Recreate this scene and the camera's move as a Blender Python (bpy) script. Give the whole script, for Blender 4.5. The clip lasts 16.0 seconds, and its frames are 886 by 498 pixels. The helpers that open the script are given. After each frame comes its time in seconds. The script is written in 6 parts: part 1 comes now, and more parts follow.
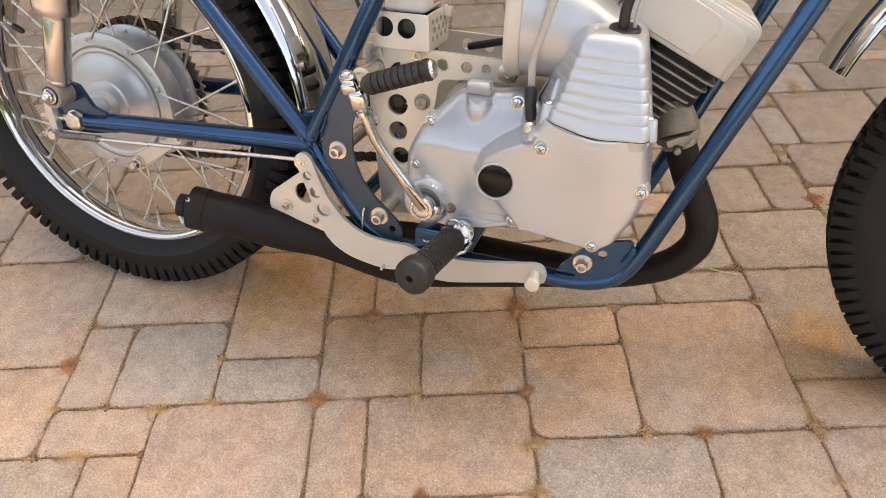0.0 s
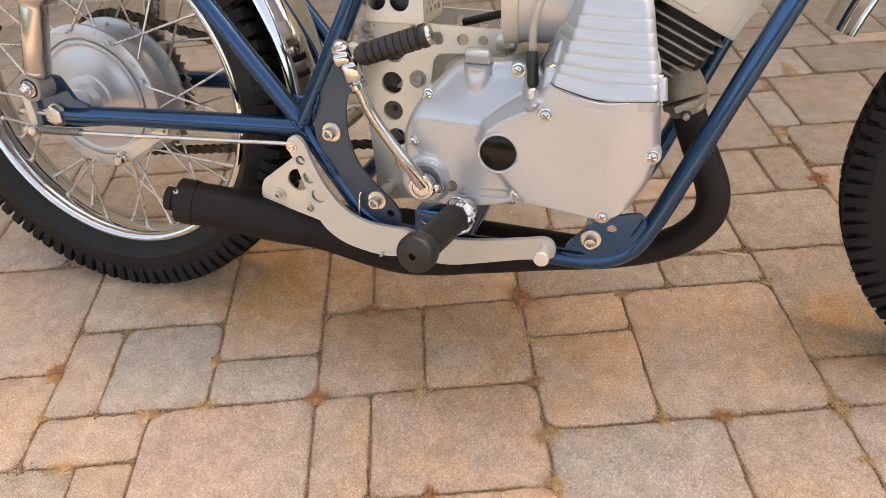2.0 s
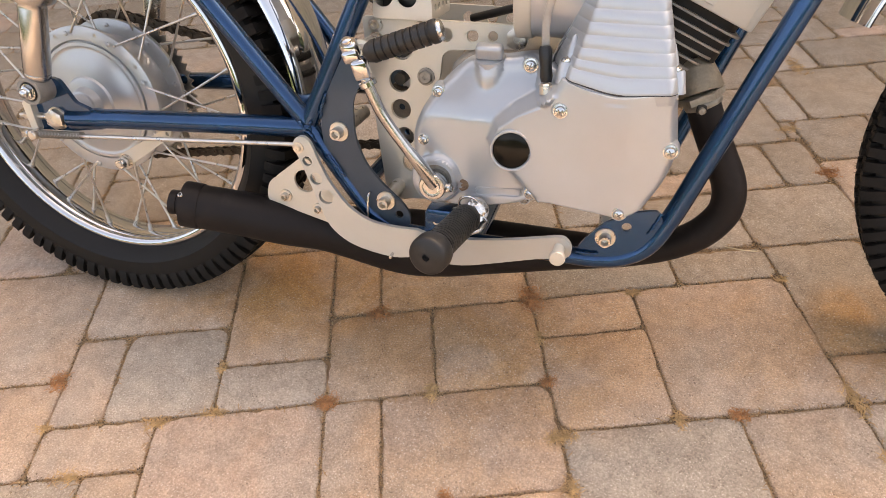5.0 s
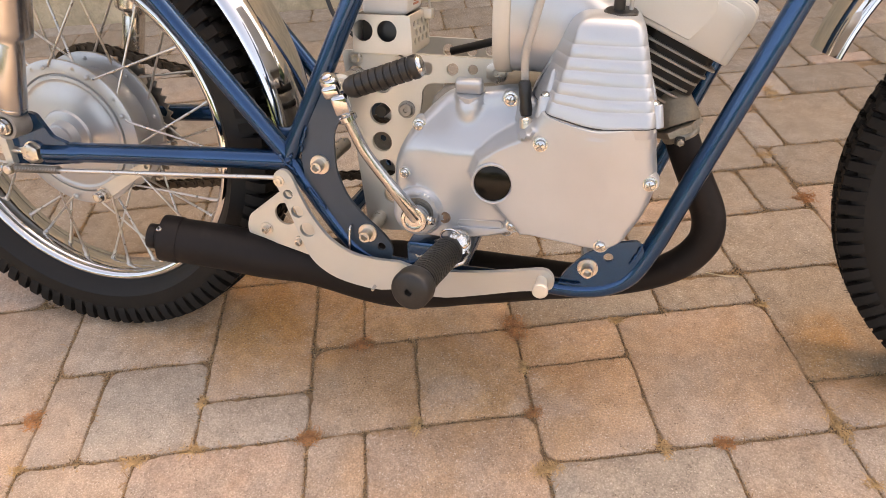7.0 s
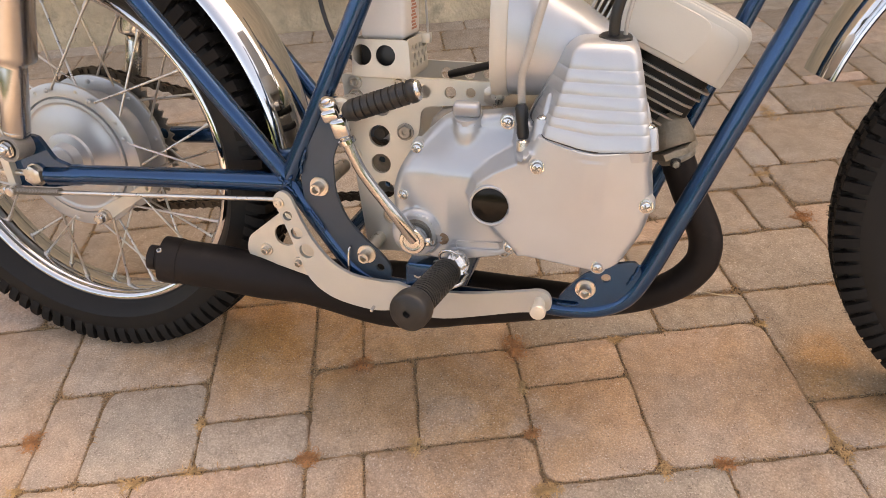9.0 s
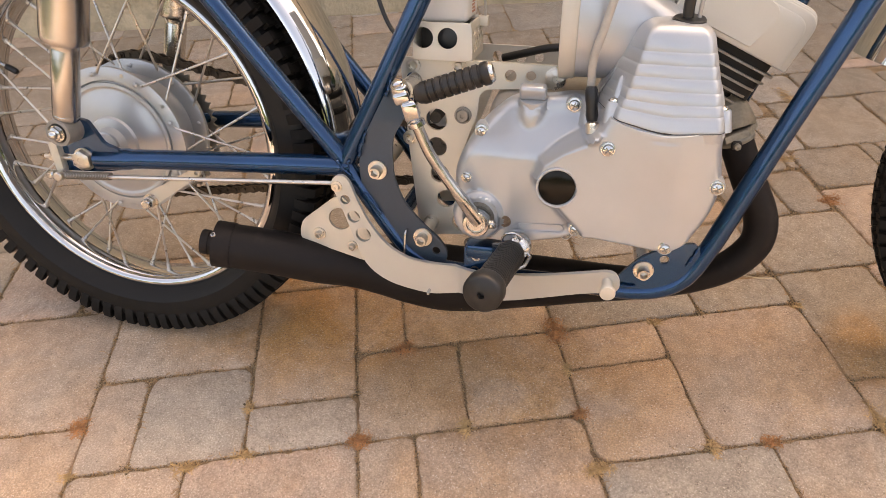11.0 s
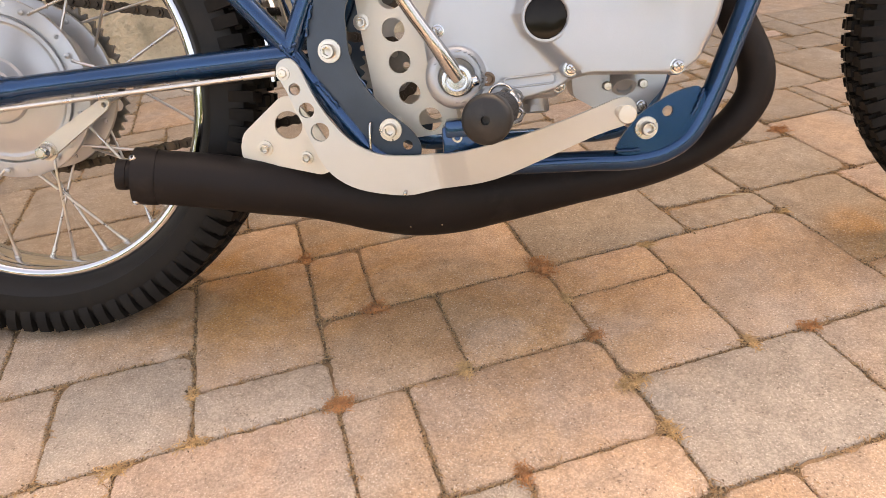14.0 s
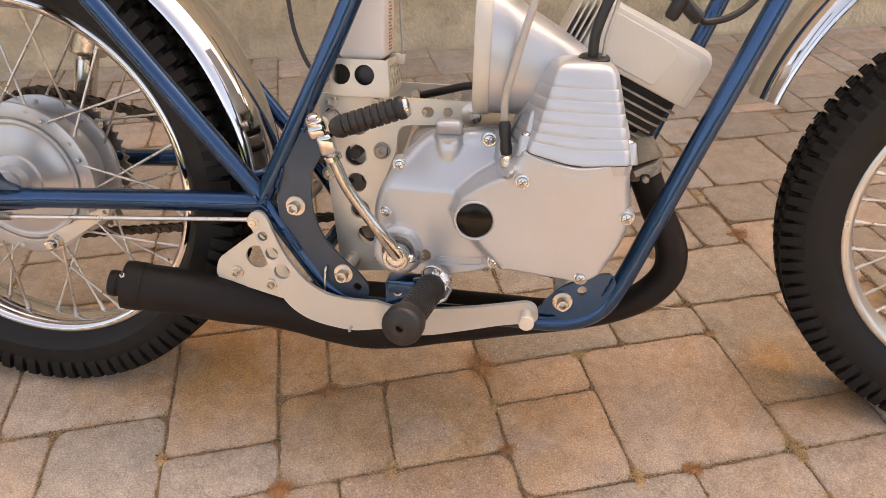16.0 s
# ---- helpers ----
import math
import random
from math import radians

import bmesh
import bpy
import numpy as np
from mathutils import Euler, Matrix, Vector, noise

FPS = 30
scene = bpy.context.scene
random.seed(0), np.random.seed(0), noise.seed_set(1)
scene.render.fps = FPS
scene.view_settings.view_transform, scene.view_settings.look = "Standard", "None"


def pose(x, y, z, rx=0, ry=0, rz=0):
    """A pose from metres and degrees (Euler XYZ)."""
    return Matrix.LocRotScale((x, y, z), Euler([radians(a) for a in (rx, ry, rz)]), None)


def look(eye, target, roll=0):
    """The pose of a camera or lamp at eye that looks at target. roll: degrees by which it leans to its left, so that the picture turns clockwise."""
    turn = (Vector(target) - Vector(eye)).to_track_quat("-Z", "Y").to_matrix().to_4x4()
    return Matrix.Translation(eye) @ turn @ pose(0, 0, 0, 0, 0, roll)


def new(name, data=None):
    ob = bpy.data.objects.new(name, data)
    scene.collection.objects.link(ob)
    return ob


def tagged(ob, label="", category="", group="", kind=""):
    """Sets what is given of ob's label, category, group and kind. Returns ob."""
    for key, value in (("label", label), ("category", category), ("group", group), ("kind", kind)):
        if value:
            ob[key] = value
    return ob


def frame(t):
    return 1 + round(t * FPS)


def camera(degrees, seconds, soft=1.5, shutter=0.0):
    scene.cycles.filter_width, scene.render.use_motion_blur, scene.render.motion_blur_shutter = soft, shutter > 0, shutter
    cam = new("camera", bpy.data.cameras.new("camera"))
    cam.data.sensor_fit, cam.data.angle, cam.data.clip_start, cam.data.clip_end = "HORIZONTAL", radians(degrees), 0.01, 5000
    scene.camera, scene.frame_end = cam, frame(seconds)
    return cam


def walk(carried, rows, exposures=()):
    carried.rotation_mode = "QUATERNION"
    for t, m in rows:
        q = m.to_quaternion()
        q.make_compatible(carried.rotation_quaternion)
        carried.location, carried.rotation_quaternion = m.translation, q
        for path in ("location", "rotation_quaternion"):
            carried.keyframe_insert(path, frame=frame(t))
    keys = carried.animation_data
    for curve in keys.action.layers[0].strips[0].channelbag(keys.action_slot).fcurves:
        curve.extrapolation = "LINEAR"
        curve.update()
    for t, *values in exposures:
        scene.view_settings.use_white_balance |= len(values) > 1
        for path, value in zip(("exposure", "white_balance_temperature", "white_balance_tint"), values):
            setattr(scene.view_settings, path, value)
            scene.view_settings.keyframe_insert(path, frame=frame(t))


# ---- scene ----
cam = camera(67.89, 16.0, 0.7)
EXPOSURES = [(0.0, 2.59, 10000, 13), (4.7, 2.55, 10250, 15), (7.0, 2.61, 10680, 17), (8.0, 2.54, 10750, 17), (10.5, 2.47, 11000, 17), (11.5, 2.51, 11150, 18), (12.5, 2.63, 11450, 19), (13.0, 2.63, 11450, 19), (14.5, 2.79, 11300, 18), (15.0, 2.72, 11200, 19), (16.0, 2.49, 11150, 19)]
PATH = [
    (0, (0.7808, -0.6536, 0.8671), (0.5506, 0.0166, 0.1616), -3.12),
    (0.5, (0.7765, -0.6576, 0.8585), (0.5618, 0.0329, 0.1679), -2.78),
    (1, (0.7672, -0.6612, 0.8232), (0.5443, 0.0333, 0.1390), -3.41),
    (1.5, (0.7678, -0.6725, 0.8112), (0.5489, 0.0160, 0.1198), -3.84),
    (2, (0.7676, -0.6614, 0.8104), (0.5444, 0.0290, 0.1223), -4.43),
    (2.5, (0.7572, -0.6602, 0.8025), (0.5307, 0.0231, 0.1085), -4.46),
    (3, (0.7456, -0.6677, 0.8041), (0.5110, 0.0111, 0.1082), -4.75),
    (3.5, (0.7505, -0.6674, 0.8116), (0.5124, 0.0124, 0.1180), -4.93),
    (4, (0.7348, -0.6613, 0.7998), (0.4951, 0.0194, 0.1076), -4.99),
    (4.5, (0.7371, -0.6589, 0.7987), (0.4995, 0.0258, 0.1097), -5.53),
    (4.7, (0.7485, -0.6572, 0.8000), (0.5180, 0.0308, 0.1120), -5.35),
    (6.8, (0.7482, -0.6441, 0.7970), (0.5474, 0.0676, 0.1238), -4.53),
    (7, (0.7477, -0.6436, 0.8068), (0.5475, 0.0766, 0.1425), -4.29),
    (7.5, (0.7475, -0.6486, 0.8060), (0.5423, 0.0832, 0.1561), -4.28),
    (8, (0.7508, -0.6449, 0.8081), (0.5413, 0.0915, 0.1648), -3.74),
    (8.2, (0.7530, -0.6426, 0.8150), (0.5439, 0.0959, 0.1740), -4.07),
    (10.5, (0.7090, -0.6524, 0.8083), (0.5164, 0.0771, 0.1519), -4.09),
    (11, (0.6674, -0.6700, 0.8163), (0.4829, 0.0593, 0.1574), -3.78),
    (11.5, (0.6332, -0.6805, 0.8302), (0.4570, 0.0431, 0.1628), -3.71),
    (12, (0.6058, -0.6875, 0.6774), (0.4422, 0.1213, 0.1126), -4.90),
    (12.5, (0.5663, -0.6860, 0.5593), (0.4905, 0.1980, 0.0980), -4.63),
    (13, (0.5421, -0.7089, 0.5289), (0.4685, 0.1591, 0.0378), -7.02),
    (13.5, (0.5622, -0.7154, 0.5258), (0.4986, 0.1442, 0.0189), -6.71),
    (14, (0.5776, -0.7238, 0.5449), (0.5173, 0.1165, 0.0061), -5.39),
    (14.5, (0.6212, -0.7003, 0.6414), (0.5669, 0.1253, 0.0798), -1.82),
    (15, (0.6685, -0.6839, 0.7162), (0.5987, 0.1174, 0.1220), -0.49),
    (15.5, (0.6876, -0.6589, 0.7721), (0.6107, 0.1332, 0.1666), -0.65),
    (16, (0.6853, -0.6718, 0.8046), (0.5922, 0.1153, 0.1948), -0.12),
]
walk(cam, [(t, look(eye, target, roll)) for t, eye, target, roll in PATH], EXPOSURES)

# ---------------------------------------------------------------- light
world = bpy.data.worlds.new("sky")
scene.world = world
world.use_nodes = True
wn = world.node_tree
sky = wn.nodes.new("ShaderNodeTexSky")
sky.sky_type, sky.sun_disc = "NISHITA", False
sky.sun_elevation, sky.sun_rotation = radians(44.4), radians(12)
sky.air_density, sky.dust_density = 0.8, 5.0
wn.nodes["Background"].inputs["Strength"].default_value = 0.15
wn.links.new(sky.outputs["Color"], wn.nodes["Background"].inputs["Color"])
sun = new("sun", bpy.data.lights.new("sun", "SUN"))
sun.data.energy, sun.data.angle, sun.data.color = 0.9, radians(0.53), (1.0, 0.97, 0.95)
sun.matrix_world = look((0.15, 0.70, 0.70), (0, 0, 0))


# ---------------------------------------------------------------- materials
def surf(name, base, rough=0.5, metal=0.0, var=0.15, scale=12.0, fine=220.0, bump=0.15, depth=0.001, coat=0.0, spot=None, rvar=0.12, stretch=(1, 1, 1), spec=0.5):
    m = bpy.data.materials.new(name)
    m.use_nodes = True
    t = m.node_tree
    p = t.nodes["Principled BSDF"]
    co = t.nodes.new("ShaderNodeTexCoord")
    mp = t.nodes.new("ShaderNodeMapping")
    mp.inputs["Scale"].default_value = stretch
    t.links.new(co.outputs["Object"], mp.inputs["Vector"])
    vec = mp.outputs["Vector"]

    def tex(s, detail, r=0.6):
        n = t.nodes.new("ShaderNodeTexNoise")
        n.inputs["Scale"].default_value = s
        n.inputs["Detail"].default_value = detail
        n.inputs["Roughness"].default_value = r
        t.links.new(vec, n.inputs["Vector"])
        return n.outputs["Fac"]

    def ramp(fac, lo, hi, c0, c1):
        r = t.nodes.new("ShaderNodeValToRGB")
        r.color_ramp.elements[0].position, r.color_ramp.elements[1].position = lo, hi
        r.color_ramp.elements[0].color, r.color_ramp.elements[1].color = c0, c1
        t.links.new(fac, r.inputs[0])
        return r.outputs[0]

    def mix(fac, a, b, mode="MIX"):
        x = t.nodes.new("ShaderNodeMix")
        x.data_type, x.blend_type = "RGBA", mode
        if isinstance(fac, float):
            x.inputs[0].default_value = fac
        else:
            t.links.new(fac, x.inputs[0])
        for sock, v in ((x.inputs[6], a), (x.inputs[7], b)):
            if isinstance(v, tuple):
                sock.default_value = v
            else:
                t.links.new(v, sock)
        return x.outputs[2]

    broad, small = tex(scale, 4), tex(fine, 3)
    lo = tuple(c * (1 - var) for c in base) + (1,)
    hi = tuple(min(1, c * (1 + var)) for c in base) + (1,)
    col = ramp(broad, 0.3, 0.7, lo, hi)
    g = 1 - 0.6 * var
    col = mix(0.8, col, ramp(small, 0.3, 0.7, (g, g, g, 1), (1, 1, 1, 1)), "MULTIPLY")
    if spot:
        colour, lo_s, hi_s, s_scale = spot
        col = mix(ramp(tex(s_scale, 5), lo_s, hi_s, (0, 0, 0, 1), (1, 1, 1, 1)), col, tuple(colour) + (1,))
    t.links.new(col, p.inputs["Base Color"])
    rr = t.nodes.new("ShaderNodeMapRange")
    rr.inputs[3].default_value, rr.inputs[4].default_value = max(0.02, rough - rvar), min(1, rough + rvar)
    t.links.new(broad, rr.inputs[0])
    t.links.new(rr.outputs[0], p.inputs["Roughness"])
    p.inputs["Metallic"].default_value = metal
    p.inputs["Specular IOR Level"].default_value = spec
    p.inputs["Coat Weight"].default_value = coat
    p.inputs["Coat Roughness"].default_value = 0.06
    if bump:
        b = t.nodes.new("ShaderNodeBump")
        b.inputs["Strength"].default_value, b.inputs["Distance"].default_value = bump, depth
        t.links.new(small, b.inputs["Height"])
        t.links.new(b.outputs[0], p.inputs["Normal"])
    return m


BLUE = surf("blue_metallic_paint", (0.0008, 0.051, 0.138), 0.26, 0.75, 0.25, 6, 1800, 0.05, 0.0003, coat=0.6, rvar=0.06)
BLUE_DULL = surf("blue_grey_plate_paint", (0.034, 0.057, 0.082), 0.52, 0.3, 0.2, 9, 700, 0.12, 0.0004, coat=0.25)
CAST = surf("silver_painted_casting", (0.438, 0.460, 0.480), 0.32, 0.5, 0.07, 7, 900, 0.10, 0.0003, coat=0.1)
CAST_RAW = surf("raw_casting", (0.33, 0.31, 0.285), 0.55, 0.6, 0.25, 18, 500, 0.35, 0.0008)
PLATE = surf("beige_grey_anodised_plate", (0.645, 0.605, 0.530), 0.42, 0.50, 0.05, 10, 800, 0.05, 0.0002)
PEDALMAT = surf("satin_aluminium_sheet", (0.545, 0.545, 0.515), 0.40, 0.60, 0.06, 9, 800, 0.05, 0.0002)
HUBMET = surf("hub_aluminium", (0.50, 0.505, 0.505), 0.38, 0.6, 0.08, 10, 700, 0.10, 0.0003)
CHROME = surf("chrome", (0.57, 0.575, 0.585), 0.06, 1.0, 0.03, 8, 300, 0.0, rvar=0.03)
STEEL = surf("bright_steel", (0.60, 0.60, 0.59), 0.24, 1.0, 0.10, 60, 900, 0.05, 0.0002)
ZINC = surf("zinc_steel", (0.66, 0.60, 0.53), 0.30, 0.9, 0.12, 80, 900, 0.1, 0.0002)
RUBBER = surf("tyre_rubber", (0.0072, 0.0062, 0.0058), 0.52, 0.0, 0.35, 10, 400, 0.25, 0.0006, spot=((0.024, 0.018, 0.013), 0.55, 0.9, 16), spec=0.30)
TREAD = surf("dusty_tread_rubber", (0.0155, 0.0134, 0.0120), 0.7, 0.0, 0.35, 14, 300, 0.25, 0.0006, spot=((0.024, 0.019, 0.015), 0.55, 0.8, 30), spec=0.15)
SHOCKMET = surf("polished_shock_metal", (0.50, 0.495, 0.49), 0.22, 1.0, 0.06, 14, 500, 0.04, 0.0002)
RIMALU = surf("satin_aluminium_rim", (0.56, 0.55, 0.53), 0.30, 0.85, 0.06, 14, 600, 0.04, 0.0002)
SPOKE = surf("bright_spoke_steel", (0.66, 0.63, 0.59), 0.30, 0.95, 0.08, 60, 900, 0.0)
GRIP = surf("rubber_grip", (0.013, 0.0118, 0.011), 0.46, 0.0, 0.3, 40, 500, 0.3, 0.0005, spot=((0.040, 0.033, 0.029), 0.54, 0.75, 34))
PIPEMAT = surf("satin_black_paint", (0.0138, 0.0104, 0.0096), 0.56, 0.0, 0.3, 9, 700, 0.30, 0.0004, spot=((0.038, 0.031, 0.028), 0.58, 0.85, 14), spec=0.20)
DARK = surf("dark_steel", (0.05, 0.045, 0.04), 0.5, 0.7, 0.3, 40, 600, 0.2, 0.0004)
RUSTY = surf("rusted_steel", (0.26, 0.17, 0.115), 0.5, 0.6, 0.3, 80, 600, 0.2, 0.0003)
CHAINMAT = surf("oily_chain_steel", (0.085, 0.062, 0.045), 0.45, 0.7, 0.4, 60, 600, 0.2, 0.0004)
PLASTIC = surf("black_plastic", (0.009, 0.009, 0.0095), 0.36, 0.0, 0.2, 40, 500, 0.1, 0.0003)
CABLE = surf("grey_cable_sleeve", (0.42, 0.39, 0.35), 0.4, 0.1, 0.1, 40, 500, 0.05, 0.0002)
COWLMAT = surf("cream_silver_cowl_paint", (0.53, 0.50, 0.44), 0.46, 0.25, 0.06, 7, 900, 0.10, 0.0003)
# near-black colour: the shadow between the cooling fins is put into the barrel
BARREL_SHADE = surf("shade_dark_barrel_iron", (0.018, 0.015, 0.012), 0.7, 0.2, 0.3, 40, 500, 0.2, 0.0004)
FINMAT = surf("grey_cylinder_fins", (0.30, 0.275, 0.24), 0.55, 0.6, 0.35, 30, 500, 0.3, 0.0006)
WHITEBOX = surf("milky_white_plastic", (0.62, 0.60, 0.57), 0.4, 0.0, 0.04, 10, 300, 0.05, 0.0003)
REDINK = surf("faded_red_print", (0.48, 0.20, 0.13), 0.6, 0.0, 0.2, 90, 500, 0.0)
WALLMAT = surf("rough_tan_stucco", (0.60, 0.475, 0.325), 0.9, 0.0, 0.26, 6, 75, 1.0, 0.008, spot=((0.38, 0.31, 0.21), 0.52, 0.70, 14))
SAND = surf("joint_sand", (0.40, 0.255, 0.150), 0.95, 0.0, 0.45, 22, 260, 0.9, 0.004, spot=((0.27, 0.165, 0.085), 0.5, 0.7, 40))
FARGROUND = surf("far_driveway", (0.40, 0.345, 0.305), 0.9, 0.0, 0.2, 3, 60, 0.4, 0.004)
FOLIAGE = surf("far_foliage", (0.045, 0.075, 0.028), 0.9, 0.0, 0.5, 1.2, 14, 0.0, spot=((0.015, 0.028, 0.012), 0.48, 0.62, 2.4))
SPROCKET = surf("worn_sprocket_steel", (0.30, 0.28, 0.255), 0.45, 0.8, 0.25, 60, 600, 0.15, 0.0003)
STRAWMAT = surf("pale_straw", (0.66, 0.54, 0.36), 0.7, 0.0, 0.1, 60, 200, 0.0)
NEEDLE = surf("brown_needles", (0.46, 0.27, 0.135), 0.85, 0.0, 0.4, 60, 200, 0.0)
DRY = surf("dry_grass", (0.60, 0.385, 0.19), 0.8, 0.0, 0.35, 60, 200, 0.0)
RUST = surf("rusty_moss", (0.52, 0.245, 0.11), 0.85, 0.0, 0.4, 60, 200, 0.0)
GRIT = surf("joint_crumbs", (0.36, 0.225, 0.130), 0.95, 0.0, 0.3, 60, 400, 0.0)
gn = GRIT.node_tree
gi = gn.nodes.new("ShaderNodeNewGeometry")
gr = gn.nodes.new("ShaderNodeValToRGB")
for at, c in ((0.0, (0.10, 0.07, 0.045, 1)), (0.3, (0.20, 0.145, 0.09, 1)), (0.55, (0.36, 0.26, 0.16, 1)), (0.8, (0.50, 0.31, 0.16, 1)), (1.0, (0.56, 0.42, 0.26, 1))):
    e = gr.color_ramp.elements[0] if at == 0 else gr.color_ramp.elements[-1] if at == 1 else gr.color_ramp.elements.new(at)
    e.color = c
gn.links.new(gi.outputs["Random Per Island"], gr.inputs[0])
gn.links.new(gr.outputs[0], gn.nodes["Principled BSDF"].inputs["Base Color"])


def paver(name, base, second, tint):
    """Tumbled concrete: a mottled colour of its own, stains that run on across the joints, sand grains and pits."""
    m = bpy.data.materials.new(name)
    m.use_nodes = True
    t = m.node_tree
    p = t.nodes["Principled BSDF"]
    info, geo = t.nodes.new("ShaderNodeObjectInfo"), t.nodes.new("ShaderNodeNewGeometry")
    wpos = geo.outputs["Position"]

    def math_node(op, a, b):
        n = t.nodes.new("ShaderNodeMath")
        n.operation, n.use_clamp = op, op == "MULTIPLY"
        for sock, v in zip(n.inputs, (a, b)):
            if isinstance(v, (int, float)):
                sock.default_value = v
            else:
                t.links.new(v, sock)
        return n.outputs[0]

    def cloud(s, detail, r=0.55, vec=wpos, twist=0.0):
        n = t.nodes.new("ShaderNodeTexNoise")
        n.inputs["Scale"].default_value, n.inputs["Detail"].default_value = s, detail
        n.inputs["Roughness"].default_value, n.inputs["Distortion"].default_value = r, twist
        t.links.new(vec, n.inputs["Vector"])
        return n.outputs["Fac"]

    def fade(fac, lo, hi, v0=0.0, v1=1.0):
        n = t.nodes.new("ShaderNodeMapRange")
        n.interpolation_type = "SMOOTHSTEP"
        for sock, v in zip(list(n.inputs)[1:5], (lo, hi, v0, v1)):
            sock.default_value = v
        t.links.new(fac, n.inputs[0])
        return n.outputs[0]

    def mix(fac, a, b, mode="MIX"):
        n = t.nodes.new("ShaderNodeMix")
        n.data_type, n.blend_type = "RGBA", mode
        for sock, v in ((n.inputs[0], fac), (n.inputs[6], a), (n.inputs[7], b)):
            if isinstance(v, float):
                sock.default_value = v
            elif isinstance(v, tuple):
                sock.default_value = v + (1,)
            else:
                t.links.new(v, sock)
        return n.outputs[2]

    # every stone is cut from another place of the mottling
    shift = t.nodes.new("ShaderNodeVectorMath")
    shift.operation = "MULTIPLY_ADD"
    shift.inputs[1].default_value = (1, 1, 1)
    push = math_node("MULTIPLY_ADD", info.outputs["Random"], 41.0)
    t.links.new(wpos, shift.inputs[0])
    t.links.new(push, shift.inputs[2])
    own = shift.outputs[0]

    col = mix(fade(cloud(7, 4, 0.6, own, 0.6), 0.38, 0.64), base, second)
    hsv = t.nodes.new("ShaderNodeHueSaturation")
    t.links.new(fade(info.outputs["Random"], 0.0, 1.0, 1 - tint, 1 + tint), hsv.inputs["Value"])
    t.links.new(col, hsv.inputs["Color"])
    col = hsv.outputs[0]
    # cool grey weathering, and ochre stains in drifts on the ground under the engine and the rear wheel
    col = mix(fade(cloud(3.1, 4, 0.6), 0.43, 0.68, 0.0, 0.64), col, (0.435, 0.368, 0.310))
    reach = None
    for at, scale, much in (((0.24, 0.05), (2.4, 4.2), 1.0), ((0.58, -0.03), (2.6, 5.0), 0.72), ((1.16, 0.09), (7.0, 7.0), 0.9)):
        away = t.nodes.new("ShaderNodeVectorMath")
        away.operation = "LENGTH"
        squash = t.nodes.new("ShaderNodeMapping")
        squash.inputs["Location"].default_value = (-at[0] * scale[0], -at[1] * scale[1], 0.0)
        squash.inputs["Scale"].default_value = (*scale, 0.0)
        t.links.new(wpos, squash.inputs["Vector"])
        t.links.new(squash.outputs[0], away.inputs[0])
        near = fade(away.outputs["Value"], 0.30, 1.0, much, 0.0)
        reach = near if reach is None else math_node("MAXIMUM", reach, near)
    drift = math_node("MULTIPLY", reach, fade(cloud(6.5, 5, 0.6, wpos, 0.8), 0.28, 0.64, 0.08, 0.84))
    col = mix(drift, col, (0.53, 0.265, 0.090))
    col = mix(fade(cloud(6.3, 4, 0.6, own), 0.58, 0.76, 0.0, 0.28), col, (0.50, 0.30, 0.17))
    # soot-dark and bleached patches the size of a thumb, then sand grains and pits
    col = mix(1.0, col, mix(fade(cloud(34, 5, 0.7, own, 0.4), 0.30, 0.70), (0.83, 0.82, 0.81), (1.08, 1.08, 1.07)), "MULTIPLY")
    grain = cloud(360, 3, 0.7, own)
    col = mix(1.0, col, mix(fade(grain, 0.34, 0.66), (0.735, 0.725, 0.715), (1.115, 1.11, 1.105)), "MULTIPLY")
    col = mix(fade(cloud(430, 1, 0.5, own), 0.63, 0.71, 0.0, 0.46), col, (0.84, 0.75, 0.63))
    pit = t.nodes.new("ShaderNodeTexVoronoi")
    pit.inputs["Scale"].default_value = 210
    t.links.new(own, pit.inputs["Vector"])
    rare = fade(cloud(48, 3, 0.6, own), 0.47, 0.62)
    hole = math_node("MULTIPLY", fade(pit.outputs["Distance"], 0.10, 0.30, 1.0, 0.0), rare)
    col = mix(math_node("MULTIPLY", hole, 0.62), col, (0.115, 0.080, 0.055))
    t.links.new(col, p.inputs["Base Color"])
    p.inputs["Roughness"].default_value = 0.88
    p.inputs["Specular IOR Level"].default_value = 0.3
    lift = math_node("SUBTRACT", math_node("ADD", grain, math_node("MULTIPLY", cloud(60, 4, 0.65, own), 0.35)), math_node("MULTIPLY", hole, 0.6))
    b = t.nodes.new("ShaderNodeBump")
    b.inputs["Strength"].default_value, b.inputs["Distance"].default_value = 0.85, 0.0024
    t.links.new(lift, b.inputs["Height"])
    t.links.new(b.outputs[0], p.inputs["Normal"])
    return m


PAVER = {
    "tan": paver("tan_concrete_paver", (0.568, 0.404, 0.292), (0.522, 0.394, 0.308), 0.07),
    "orange": paver("orange_concrete_paver", (0.592, 0.390, 0.256), (0.548, 0.391, 0.292), 0.06),
    "grey": paver("grey_concrete_paver", (0.445, 0.380, 0.318), (0.478, 0.384, 0.308), 0.07),
    "pink": paver("pinkish_concrete_paver", (0.578, 0.402, 0.306), (0.518, 0.395, 0.322), 0.06),
    # darker base colour that holds the shade behind the bike
    "shaded": paver("shaded_concrete_paver", (0.385, 0.302, 0.230), (0.405, 0.309, 0.230), 0.09),
}


